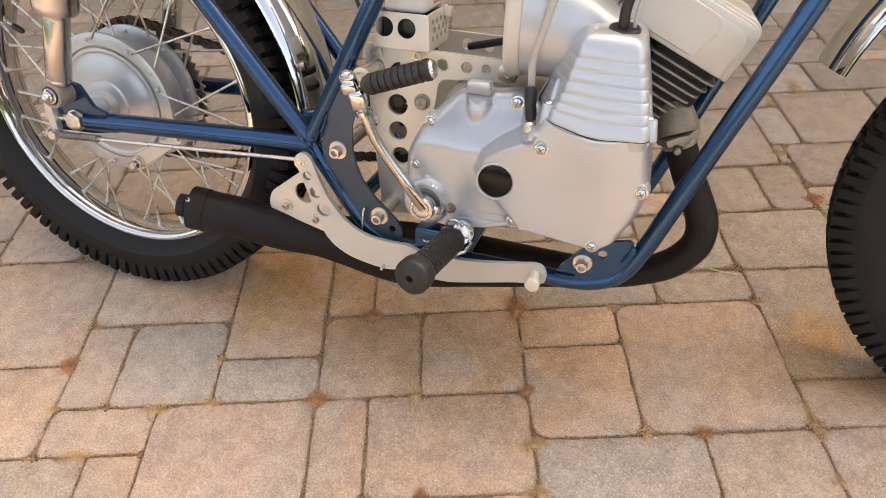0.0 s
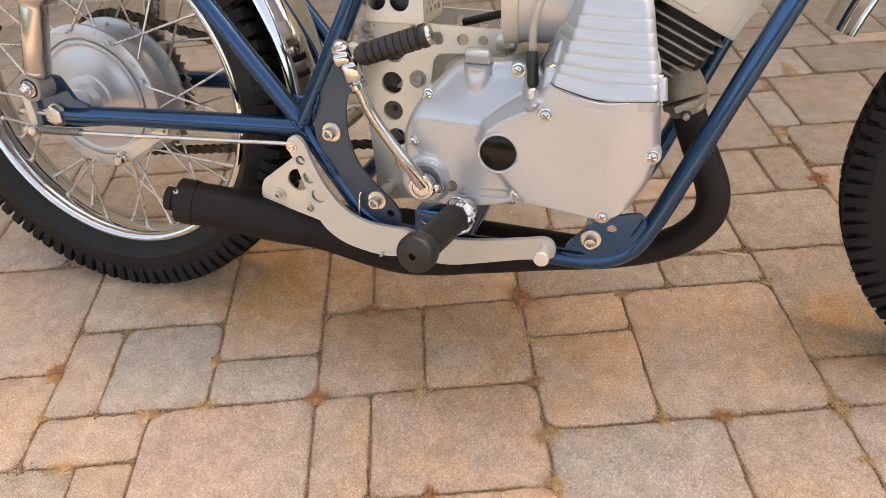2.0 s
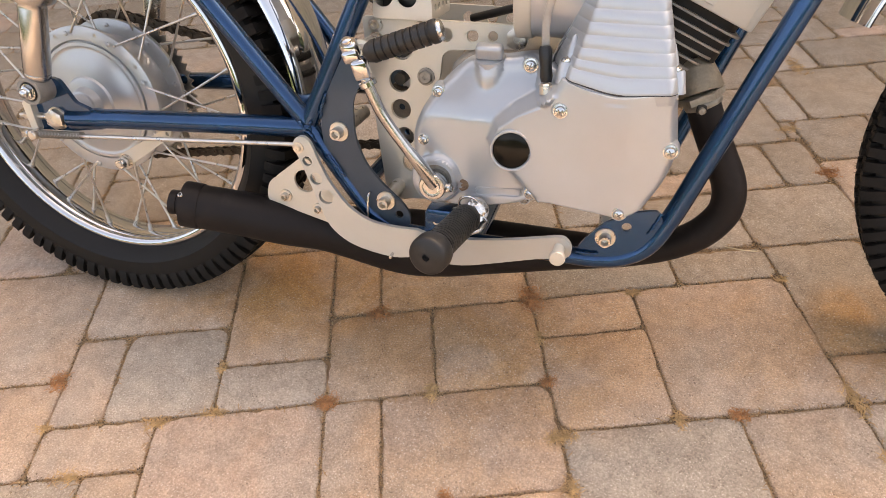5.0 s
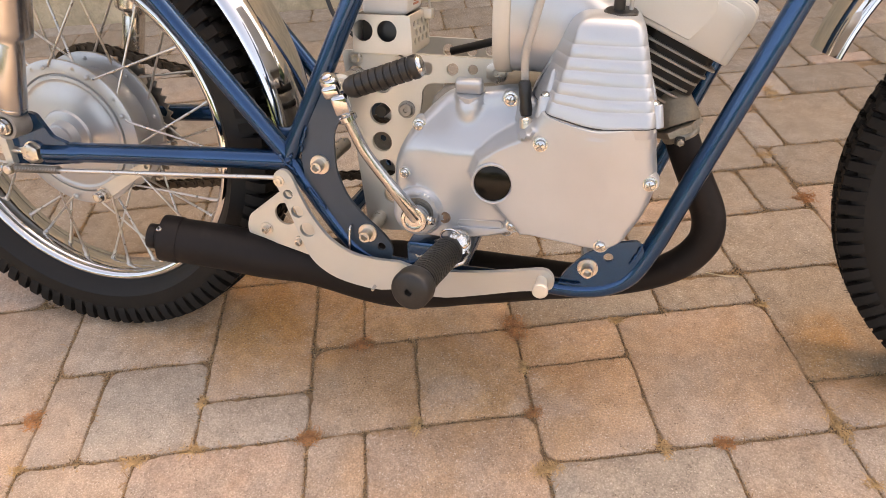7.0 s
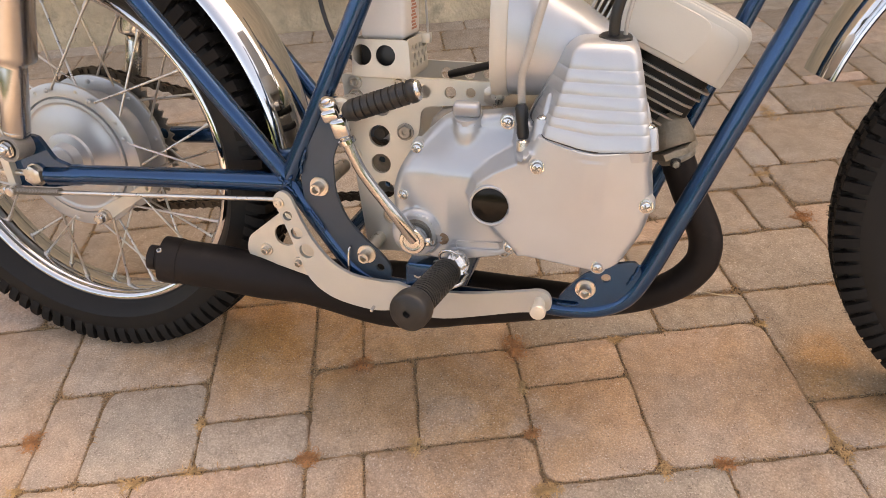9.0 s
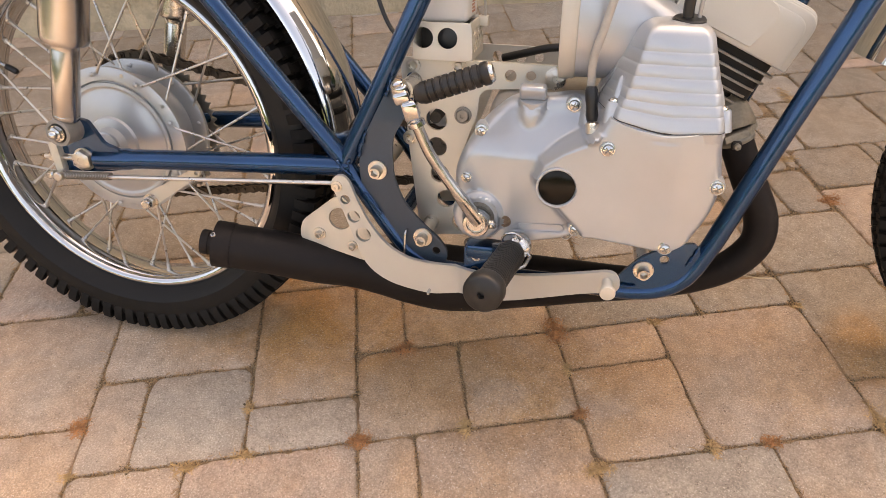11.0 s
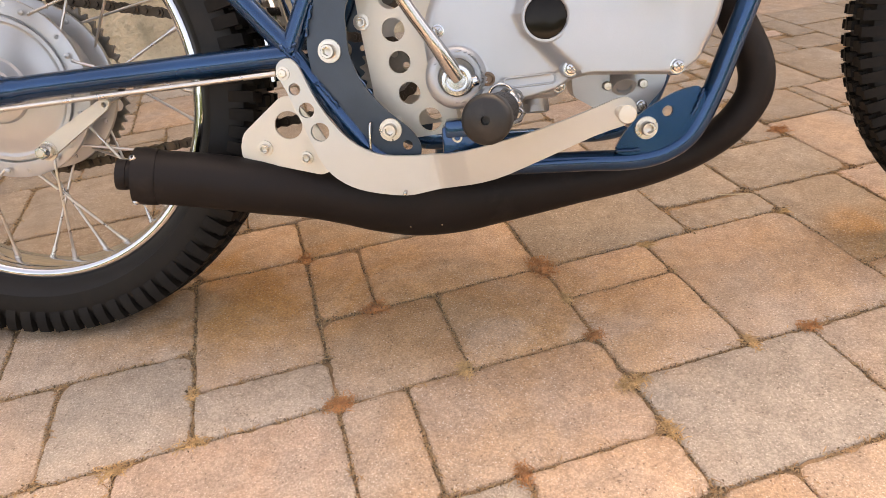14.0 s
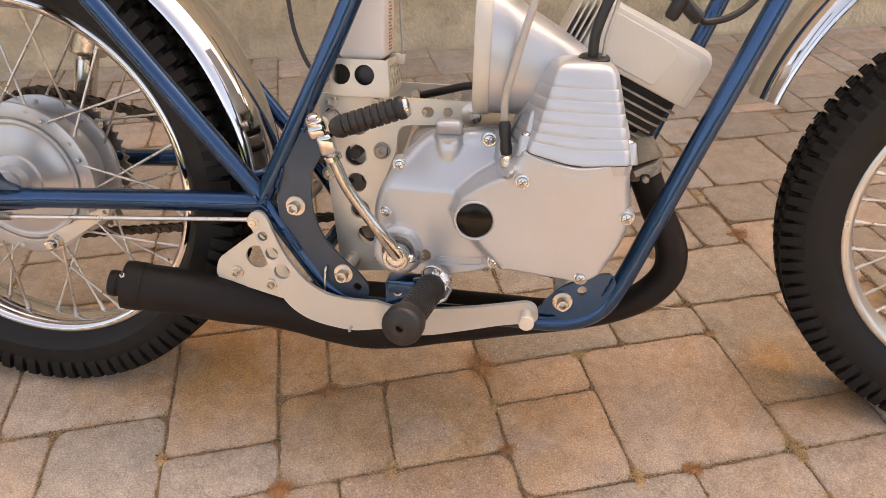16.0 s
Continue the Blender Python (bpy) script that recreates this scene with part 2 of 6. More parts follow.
# ---------------------------------------------------------------- mesh helpers
def link(name, me, mat, parent, label="", smooth=38):
    for m in mat if isinstance(mat, (list, tuple)) else [mat]:
        me.materials.append(m)
    if smooth:
        me.shade_smooth()
        me.set_sharp_from_angle(angle=radians(smooth))
    ob = new(name, me)
    ob.parent = parent
    if label:
        tagged(ob, label)
    return ob


def solid(name, verts, faces, mat, parent, label="", smooth=38, index=None):
    me = bpy.data.meshes.new(name)
    me.from_pydata([tuple(map(float, v)) for v in verts], [], faces)
    if index is not None:
        for poly, i in zip(me.polygons, index):
            poly.material_index = i
    bm = bmesh.new()
    bm.from_mesh(me)
    bmesh.ops.recalc_face_normals(bm, faces=bm.faces)
    bm.to_mesh(me)
    bm.free()
    return link(name, me, mat, parent, label, smooth)


def part(name, bm, mat, parent, label="", smooth=38):
    bmesh.ops.recalc_face_normals(bm, faces=bm.faces)
    me = bpy.data.meshes.new(name)
    bm.to_mesh(me)
    bm.free()
    return link(name, me, mat, parent, label, smooth)


def spline(pts, n=8, closed=False):
    """Catmull-Rom through the points."""
    p = [np.array(q, float) for q in pts]
    k = len(p)
    out = []
    for i in range(k if closed else k - 1):
        if closed:
            a, b, c, d = p[i - 1], p[i], p[(i + 1) % k], p[(i + 2) % k]
        else:
            b, c = p[i], p[i + 1]
            a = p[i - 1] if i else 2 * b - c
            d = p[i + 2] if i + 2 < k else 2 * c - b
        for s in np.linspace(0, 1, n, endpoint=False):
            out.append(0.5 * (2 * b + (c - a) * s + (2 * a - 5 * b + 4 * c - d) * s**2 + (3 * b - a - 3 * c + d) * s**3))
    if not closed:
        out.append(p[-1])
    return out


def fillet(pts, r, n=4):
    """A closed outline with rounded corners."""
    out = []
    k = len(pts)
    rs = r if isinstance(r, (list, tuple)) else [r] * k
    for i in range(k):
        p, a, b = np.array(pts[i], float), np.array(pts[i - 1], float), np.array(pts[(i + 1) % k], float)
        u, v = (a - p) / np.linalg.norm(a - p), (b - p) / np.linalg.norm(b - p)
        d = min(rs[i], 0.45 * np.linalg.norm(a - p), 0.45 * np.linalg.norm(b - p))
        p0, p2 = p + u * d, p + v * d
        for s in np.linspace(0, 1, n + 1):
            out.append((1 - s) ** 2 * p0 + 2 * s * (1 - s) * p + s**2 * p2)
    return out


def tube_geo(path, radius, seg=16, cap=True, flat=1.0):
    p = [np.array(q, float) for q in path]
    k = len(p)
    rad = radius if isinstance(radius, (list, tuple, np.ndarray)) else [radius] * k
    tan = [p[min(i + 1, k - 1)] - p[max(i - 1, 0)] for i in range(k)]
    tan = [t / np.linalg.norm(t) for t in tan]
    ref = np.array((0, 1.0, 0)) if abs(tan[0][1]) < 0.9 else np.array((0, 0, 1.0))
    n = np.cross(tan[0], ref)
    verts, faces = [], []
    for i in range(k):
        n = n - tan[i] * n.dot(tan[i])
        n /= np.linalg.norm(n)
        m = np.cross(tan[i], n)
        for j in range(seg):
            w = 2 * math.pi * j / seg
            verts.append(p[i] + rad[i] * (math.cos(w) * n + flat * math.sin(w) * m))
    for i in range(k - 1):
        for j in range(seg):
            faces.append((i * seg + j, i * seg + (j + 1) % seg, (i + 1) * seg + (j + 1) % seg, (i + 1) * seg + j))
    if cap:
        faces.append(tuple(range(seg)))
        faces.append(tuple(reversed(range((k - 1) * seg, k * seg))))
    return verts, faces


def join(*geos):
    verts, faces = [], []
    for v, f in geos:
        o = len(verts)
        verts += list(v)
        faces += [tuple(i + o for i in q) for q in f]
    return verts, faces


def tube(name, path, radius, mat, parent, label="", seg=16, smooth=50):
    v, f = tube_geo(path, radius, seg)
    return solid(name, v, f, mat, parent, label, smooth)


def lathe_geo(centre, profile, seg=32, axis=(0, -1, 0), hexed=(), close=True):
    """Turn (radius, distance along the axis) round the axis through centre. hexed: rings drawn as hexagons."""
    c, ax = np.array(centre, float), np.array(axis, float)
    ax /= np.linalg.norm(ax)
    u = np.cross(ax, (0.0, 0.0, 1.0) if abs(ax[2]) < 0.9 else (1.0, 0.0, 0.0))
    u /= np.linalg.norm(u)
    v = np.cross(ax, u)
    verts, faces = [], []
    for i, (r, d) in enumerate(profile):
        for j in range(seg):
            w = 2 * math.pi * j / seg
            q = r / math.cos((w + math.pi / 6) % (math.pi / 3) - math.pi / 6) if i in hexed else r
            verts.append(c + ax * d + q * (math.cos(w) * u + math.sin(w) * v))
    k = len(profile)
    for i in range(k - 1):
        for j in range(seg):
            faces.append((i * seg + j, i * seg + (j + 1) % seg, (i + 1) * seg + (j + 1) % seg, (i + 1) * seg + j))
    if close:
        faces.append(tuple(range(seg)))
        faces.append(tuple(reversed(range((k - 1) * seg, k * seg))))
    return verts, faces


def lathe(name, centre, profile, mat, parent, label="", seg=32, axis=(0, -1, 0), hexed=(), smooth=38, close=True):
    v, f = lathe_geo(centre, profile, seg, axis, hexed, close)
    return solid(name, v, f, mat, parent, label, smooth)


def box_geo(lo, hi, m=None):
    v = [np.array((x, y, z), float) for x in (lo[0], hi[0]) for y in (lo[1], hi[1]) for z in (lo[2], hi[2])]
    if m is not None:
        v = [np.array(m @ Vector(q)) for q in v]
    return v, [(0, 1, 3, 2), (4, 6, 7, 5), (0, 4, 5, 1), (2, 3, 7, 6), (0, 2, 6, 4), (1, 5, 7, 3)]


def block(name, lo, hi, mat, parent, label="", bevel=0.002, m=None, seg=2):
    v, f = box_geo(lo, hi, m)
    bm = bmesh.new()
    vs = [bm.verts.new(q) for q in v]
    for q in f:
        bm.faces.new([vs[i] for i in q])
    if bevel:
        bmesh.ops.bevel(bm, geom=list(bm.edges), offset=bevel, segments=seg, affect="EDGES", profile=0.5)
    return part(name, bm, mat, parent, label)


def circle(c, r, n=28):
    return [(c[0] + r * math.cos(2 * math.pi * i / n), c[1] + r * math.sin(2 * math.pi * i / n)) for i in range(n)]


def plate(name, outline, holes, near, thick, mat, parent, label="", lateral=None, folds=()):
    """A flat plate in the bike's side plane, with holes through it; lateral(a, h) bends it sideways, at folds (a, h, slant)."""
    bm = bmesh.new()
    edges = []
    for loop in [outline] + [circle(h[:2], h[2]) for h in holes]:
        vs = [bm.verts.new((q[0], 0.0, q[1])) for q in loop]
        edges += [bm.edges.new((vs[i - 1], vs[i])) for i in range(len(vs))]
    bmesh.ops.triangle_fill(bm, use_beauty=True, use_dissolve=False, edges=edges, normal=(0, -1, 0))
    for a, h, slant in folds:
        bmesh.ops.bisect_plane(bm, geom=list(bm.verts) + list(bm.edges) + list(bm.faces), plane_co=(a, 0, h), plane_no=(1, 0, slant))
    geo = bmesh.ops.extrude_face_region(bm, geom=list(bm.faces))
    moved = {g for g in geo["geom"] if isinstance(g, bmesh.types.BMVert)}
    for v in bm.verts:
        base = near if lateral is None else lateral(v.co.x, v.co.z)
        v.co.y = base + (thick if v in moved else 0.0)
    return part(name, bm, mat, parent, label, 30)


def hexbolt(name, at, size, mat, parent, label="", washer=0.0, axis=(0, -1, 0), length=0.8):
    """A hexagon head, with its washer; at is where it meets the surface."""
    w = washer or size * 1.02
    return lathe(name, at, [(w, -0.001), (w, 0.0016), (size, 0.0017), (size, size * length), (size * 0.9, size * length + 0.0012), (size * 0.35, size * length + 0.0013), (size * 0.3, size * length + 0.0004)], mat, parent, label, 24, axis, hexed=(2, 3))


def allen(name, at, size, mat, parent, label="", washer=0.0, axis=(0, -1, 0), stand=0.0, tall=1.25):
    """A socket-head bolt on a washer, with a hexagon socket in its head."""
    w = washer or size * 1.5
    h = size * tall
    s = stand
    prof = [(w, -0.001 - s), (w, 0.0012), (w * 0.97, 0.002), (size * 1.02, 0.0021), (size, h * 0.85 + 0.002), (size * 0.9, h + 0.002), (size * 0.58, h + 0.002), (size * 0.55, h * 0.45), (size * 0.1, h * 0.40)]
    return lathe(name, at, prof, mat, parent, label, 24, axis, hexed=(6, 7))


def phillips(name, at, size, parent, label="", axis=(0, -1, 0)):
    """A domed cross-head screw; its cross is dark steel, coloured for the slots' shade."""
    v, f = lathe_geo(at, [(size * 1.25, -0.0012), (size * 1.25, 0.0), (size, 0.0002), (size, size * 0.35), (size * 0.85, size * 0.65), (size * 0.4, size * 0.82), (size * 0.05, size * 0.86)], 20, axis)
    n = len(f)
    ax = Vector(axis).normalized()
    rot = ax.to_track_quat("Z", "Y").to_matrix().to_4x4()
    spin = random.uniform(0, 90)
    for k in (0, 90):
        m = Matrix.Translation(Vector(at) + ax * size * 0.62) @ rot @ pose(0, 0, 0, 0, 0, spin + k)
        v, f = join((v, f), box_geo((-size * 0.62, -size * 0.11, 0), (size * 0.62, size * 0.11, size * 0.27), m))
    return solid(name, v, f, [STEEL, SPROCKET], parent, label, 38, [0] * n + [1] * (len(f) - n))


# ---------------------------------------------------------------- setting
GRID, CELL, V0 = radians(18.0), 0.081, 0.018


def cell_to_world(u, v):
    x, y = u * CELL, v * CELL + V0
    return (math.cos(GRID) * x - math.sin(GRID) * y, math.sin(GRID) * x + math.cos(GRID) * y)


ground = solid("ground", [(-300, -300, -0.03), (300, -300, -0.03), (300, 300, -0.03), (-300, 300, -0.03)], [(0, 1, 2, 3)], FARGROUND, None, smooth=0)
tagged(ground, "wide tan driveway ground round the paving", "ground", kind="structure")

WALL_AT, WALL_TURN = (0.0, 1.345, 0.0), 14.4


def build_wall():
    """A stucco wall with a slightly uneven face and a rough lower edge."""
    nx, nz, length, height, thick = 150, 30, 11.0, 3.3, 0.25
    verts, faces = [], []
    for i in range(nx + 1):
        x = -5.2 + length * i / nx
        for k in range(nz + 1):
            z = -0.02 + (height + 0.02) * (k / nz) ** 2.2
            y = 0.012 * noise.noise(Vector((x * 3, z * 3, 1.7))) + 0.006 * noise.noise(Vector((x * 11, z * 11, 4.2)))
            if z < 0.03:
                y -= 0.012 + 0.01 * noise.noise(Vector((x * 6, 0, 9)))
            verts.append((x, y, z))
    for i in range(nx):
        for k in range(nz):
            a = i * (nz + 1) + k
            faces.append((a, a + nz + 1, a + nz + 2, a + 1))
    o = len(verts)
    verts += [(-5.2, thick, -0.02), (5.8, thick, -0.02), (5.8, thick, height), (-5.2, thick, height)]
    faces.append((o + 1, o, o + 3, o + 2))
    top0, top1 = nz, nx * (nz + 1) + nz
    faces.append((top0, top1, o + 2, o + 3))
    wall = solid("wall_north", verts, faces, WALLMAT, None, smooth=60)
    wall.matrix_world = pose(*WALL_AT, 0, 0, WALL_TURN)
    tagged(wall, "rough tan stucco garden wall behind the motorcycle", "wall", kind="structure")


build_wall()



def build_far_trees():
    """A far belt of trees round the open driveway: uneven crowns on a ring, dark green, mirrored in the chrome."""
    n, m = 260, 14
    verts, faces = [], []
    for i in range(n):
        w = 2 * math.pi * i / n
        c, q = math.cos(w), math.sin(w)
        top = 6.5 + 2.6 * noise.noise(Vector((c * 4, q * 4, 0.3))) + 1.4 * noise.noise(Vector((c * 17, q * 17, 2.1)))
        for k in range(m):
            h = k / (m - 1)
            r = 30 + 2.0 * noise.noise(Vector((c * 22, q * 22, h * 6))) + 0.9 * noise.noise(Vector((c * 70, q * 70, h * 17))) + 2.5 * h * h
            verts.append((0.5 + r * c, r * q, -0.05 + top * h))
    for i in range(n):
        for k in range(m - 1):
            a, b = i * m + k, ((i + 1) % n) * m + k
            faces.append((a, b, b + 1, a + 1))
    belt = solid("backdrop", verts, faces, FOLIAGE, None, smooth=0)
    tagged(belt, "distant belt of dark green trees round the driveway", "trees", kind="structure")


build_far_trees()

# ---------------------------------------------------------------- motorcycle
# In the bike's own frame: x forward, y to its left (away from the camera), z up; it leans on its far side stand.
bike = new("motorcycle")
bike.matrix_world = pose(0, 0, 0, -15.1, 0, 0)
tagged(bike, "blue trials motorcycle with silver engine leaning on its stand on paving", "motorcycle")

# ---- frame
B = 0.105


def side(pts, b):
    return [(a, b, h) for a, h in pts]


def build_frame():
    geos = []
    for b in (-B, B):
        geos.append(tube_geo(side([(0.10, 0.682), (0.195, 0.566), (0.290, 0.450), (0.386, 0.334)], b), 0.0118, 18))
        geos.append(tube_geo(side([(0.378, 0.330), (0.429, 0.432), (0.482, 0.538), (0.53, 0.64)], b), 0.0118, 18))
        stay = spline(side([(0.020, 0.316), (0.045, 0.317), (0.075, 0.3195), (0.11, 0.3215), (0.205, 0.326), (0.30, 0.3305), (0.39, 0.334)], b), 5)
        geos.append(tube_geo(stay, [0.0150 if q[0] < 0.07 else 0.0135 for q in stay], 18))
        low = spline(side([(0.376, 0.345), (0.400, 0.310), (0.437, 0.256), (0.462, 0.225), (0.492, 0.206), (0.53, 0.200), (0.62, 0.199), (0.70, 0.198), (0.750, 0.197), (0.785, 0.204), (0.812, 0.223), (0.832, 0.262), (0.851, 0.315), (0.885, 0.413), (0.918, 0.505), (0.947, 0.589), (1.0, 0.74)], b), 7)
        geos.append(tube_geo(low, 0.0116, 18))
    for a, h in ((0.378, 0.345), (0.60, 0.199), (0.44, 0.25)):
        geos.append(tube_geo([(a, -B, h), (a, B, h)], 0.011, 14))
    v, f = join(*geos)
    return solid("frame", v, f, BLUE, bike, "metallic blue painted tubular steel frame", 50)


frame_part = build_frame()

REAR_GUSSET = fillet([(0.449, 0.449), (0.466, 0.445), (0.470, 0.425), (0.463, 0.405), (0.446, 0.376), (0.446, 0.330), (0.458, 0.296), (0.480, 0.270), (0.507, 0.246), (0.517, 0.230), (0.514, 0.212), (0.484, 0.214), (0.452, 0.240), (0.405, 0.306), (0.402, 0.345), (0.412, 0.380), (0.436, 0.425)], 0.012)
FRONT_GUSSET = fillet([(0.726, 0.207), (0.736, 0.226), (0.757, 0.250), (0.790, 0.268), (0.816, 0.274), (0.824, 0.262), (0.812, 0.226), (0.788, 0.206), (0.76, 0.199)], 0.008)
for b in (-0.114, 0.109):
    plate("gusset", REAR_GUSSET, [(0.4265, 0.3353, 0.004), (0.4839, 0.2483, 0.004), (0.5012, 0.2302, 0.0055), (0.462, 0.436, 0.004)], b, 0.005, BLUE_DULL, frame_part, "matt blue-grey painted steel mounting gusset")
    plate("gusset", FRONT_GUSSET, [(0.7609, 0.2323, 0.004), (0.7836, 0.2485, 0.0058)], b, 0.005, BLUE, frame_part, "blue painted steel front mounting gusset")
DROPOUT = fillet([(0.006, 0.374), (0.020, 0.371), (0.038, 0.341), (0.060, 0.333), (0.060, 0.305), (0.026, 0.300), (-0.032, 0.298), (-0.031, 0.312), (-0.004, 0.313), (-0.004, 0.322), (-0.030, 0.323), (-0.028, 0.338), (-0.010, 0.341), (-0.008, 0.365)], 0.004)
for b in (-0.112, 0.105):
    plate("dropout", DROPOUT, [], b, 0.007, BLUE, frame_part, "blue painted steel axle dropout")


def weld(path, r, parent):
    """A lumpy weld bead along a path."""
    rnd = random.Random(len(path) * 7 + int(path[0][0] * 1000))
    pts = spline(path, 7)
    pts = [q + np.array([rnd.uniform(-0.001, 0.001) for _ in range(3)]) for q in pts]
    v, f = tube_geo(pts, [r * rnd.uniform(0.65, 1.3) for _ in pts], 8)
    return solid("weld_bead", v, f, BLUE, parent, "lumpy painted weld seam", 70)


weld([(0.374, -0.117, 0.344), (0.384, -0.119, 0.333), (0.396, -0.117, 0.320)], 0.0022, frame_part)
weld([(0.392, -0.118, 0.346), (0.386, -0.119, 0.337), (0.380, -0.118, 0.331)], 0.0022, frame_part)
weld([(0.408, -0.117, 0.305), (0.420, -0.118, 0.291), (0.430, -0.117, 0.276)], 0.0022, frame_part)
weld([(0.483, -0.117, 0.2145), (0.498, -0.118, 0.2125), (0.515, -0.117, 0.2115)], 0.0021, frame_part)
weld([(0.8095, -0.1155, 0.244), (0.8150, -0.116, 0.257), (0.8195, -0.1155, 0.270)], 0.0019, frame_part)
weld([(0.728, -0.116, 0.2085), (0.742, -0.118, 0.2095), (0.755, -0.116, 0.2095)], 0.0018, frame_part)
weld([(0.441, -0.117, 0.428), (0.446, -0.118, 0.440), (0.449, -0.117, 0.452)], 0.0021, frame_part)
weld([(0.404, -0.117, 0.352), (0.408, -0.118, 0.366), (0.414, -0.117, 0.382)], 0.0020, frame_part)

for a, h in ((0.4265, 0.3353), (0.4839, 0.2483), (0.7609, 0.2323), (0.462, 0.436)):
    allen("mounting_bolt", (a, -0.1145, h), 0.0074, ZINC, bike, "zinc plated socket-head bolt on a wide washer", washer=0.0125, tall=1.75)
    tube("spacer", [(a, -0.108, h), (a, -0.03, h)], 0.0095, ZINC, bike, "steel engine mounting spacer")

# ---- wheels
HUB_H = 0.318


def build_wheel(name, centre, rim_r, tyre_r, half, hub_r, flange, knobs, label, turn=None, rim_mat=None):
    ca, ch = centre
    C = np.array((ca, 0.0, ch))
    d = rim_r - 0.246
    prof = [(0.2475 + d, -0.0300), (0.2470 + d, -0.0285), (0.241 + d, -0.0270), (0.236 + d, -0.0245), (0.2325 + d, -0.016), (0.229 + d, -0.008), (0.228 + d, 0.0), (0.229 + d, 0.008), (0.2325 + d, 0.016), (0.236 + d, 0.0245), (0.241 + d, 0.0270), (0.2470 + d, 0.0285), (0.2475 + d, 0.0300), (0.2462 + d, 0.0314), (0.2405 + d, 0.0317), (0.2375 + d, 0.0302), (0.2335 + d, 0.0255), (0.2375 + d, 0.0), (0.2335 + d, -0.0255), (0.2375 + d, -0.0302), (0.2405 + d, -0.0317), (0.2462 + d, -0.0314)]
    seg = 120
    verts, faces = [], []
    k = len(prof)
    for j in range(seg):
        w = 2 * math.pi * j / seg
        for r, b in prof:
            verts.append(C + np.array((r * math.cos(w), b, r * math.sin(w))))
    for j in range(seg):
        for i in range(k):
            faces.append((j * k + i, ((j + 1) % seg) * k + i, ((j + 1) % seg) * k + (i + 1) % k, j * k + (i + 1) % k))
    wheel = solid(name, verts, faces, rim_mat or CHROME, bike, label, 60)

    # tyre: carcass and tread blocks
    t0, t1 = rim_r - 0.008, tyre_r - 0.009
    sec = [(t0, -0.024), (t0 + 0.010, -0.031), (t0 + 0.011, -0.033), (t0 + 0.020, -half * 0.86), (t0 + 0.36 * (t1 - t0), -half * 0.985), (t0 + 0.55 * (t1 - t0), -half * 1.0), (t0 + 0.74 * (t1 - t0), -half * 0.97), (t0 + 0.87 * (t1 - t0), -half * 0.88), (t0 + 0.95 * (t1 - t0), -half * 0.66), (t1 - 0.001, -half * 0.4), (t1, 0)]
    sec = sec + [(r, -b) for r, b in reversed(sec[:-1])]
    verts, faces = [], []
    k, seg = len(sec), 144
    for j in range(seg):
        w = 2 * math.pi * j / seg
        for r, b in sec:
            verts.append(C + np.array((r * math.cos(w), b, r * math.sin(w))))
    for j in range(seg):
        for i in range(k - 1):
            faces.append((j * k + i, ((j + 1) % seg) * k + i, ((j + 1) % seg) * k + i + 1, j * k + i + 1))
    solid("tyre", verts, faces, RUBBER, wheel, "black knobbly trials tyre, lightly dusty", 32)
    verts, faces = [], []
    rnd = random.Random(5)

    def knob(w, b, dr, db, dw, r0, r1, tilt):
        o = len(verts)
        for rr, sh in ((r0, 1.12), (r1, 1.0)):
            for sb, sw in ((-1, -1), (1, -1), (1, 1), (-1, 1)):
                bb = b + sb * db * sh
                ww = w + sw * dw * sh / rr
                q = rr - tilt * abs(bb) / half * 0.012
                verts.append(C + np.array((q * math.cos(ww), bb, q * math.sin(ww))))
        for q in ((4, 5, 6, 7), (0, 1, 5, 4), (1, 2, 6, 5), (2, 3, 7, 6), (3, 0, 4, 7)):
            faces.append(tuple(o + i for i in q))

    for j in range(knobs):
        w = 2 * math.pi * (j + rnd.uniform(-0.04, 0.04)) / knobs
        step = 2 * math.pi / knobs
        pitch = step * tyre_r
        for s in (-1, 1):
            # shoulder blocks, drawn down the side of the carcass
            o = len(verts)
            lw = 0.305 * pitch * rnd.uniform(0.96, 1.04)
            for r_, b_, q in ((tyre_r - 0.036, 0.975, 0.93), (tyre_r - 0.031, 1.022, 0.97), (tyre_r - 0.017, 1.040, 1.0), (tyre_r - 0.0055, 0.965, 0.95), (tyre_r - 0.0040, 0.80, 0.95), (tyre_r - 0.017, 0.76, 1.0)):
                for e in (-1, 1):
                    ww = w + s * 0.25 * step + e * lw * q / r_
                    verts.append(C + np.array((r_ * math.cos(ww), s * b_ * half, r_ * math.sin(ww))))
            for i in range(5):
                faces.append((o + 2 * i, o + 2 * i + 1, o + 2 * i + 3, o + 2 * i + 2))
            faces.append(tuple(o + i for i in (0, 2, 4, 6, 8, 10)))
            faces.append(tuple(o + i for i in (1, 3, 5, 7, 9, 11)))
            knob(w + step * (0.10 if s > 0 else 0.60), s * half * 0.56, 0, half * 0.165, 0.29 * pitch, tyre_r - 0.014, tyre_r - 0.0012, 0.6)
            knob(w + step * 0.35, s * half * 0.185, 0, half * 0.145, 0.28 * pitch, tyre_r - 0.012, tyre_r, 0.3)
    tread = solid("tread", verts, faces, TREAD, wheel, "", 32)
    tagged(tread, "small black rubber tread blocks round the tyre", kind="stuff")

    # moulding hairs left on the tread blocks
    verts, faces = [], []
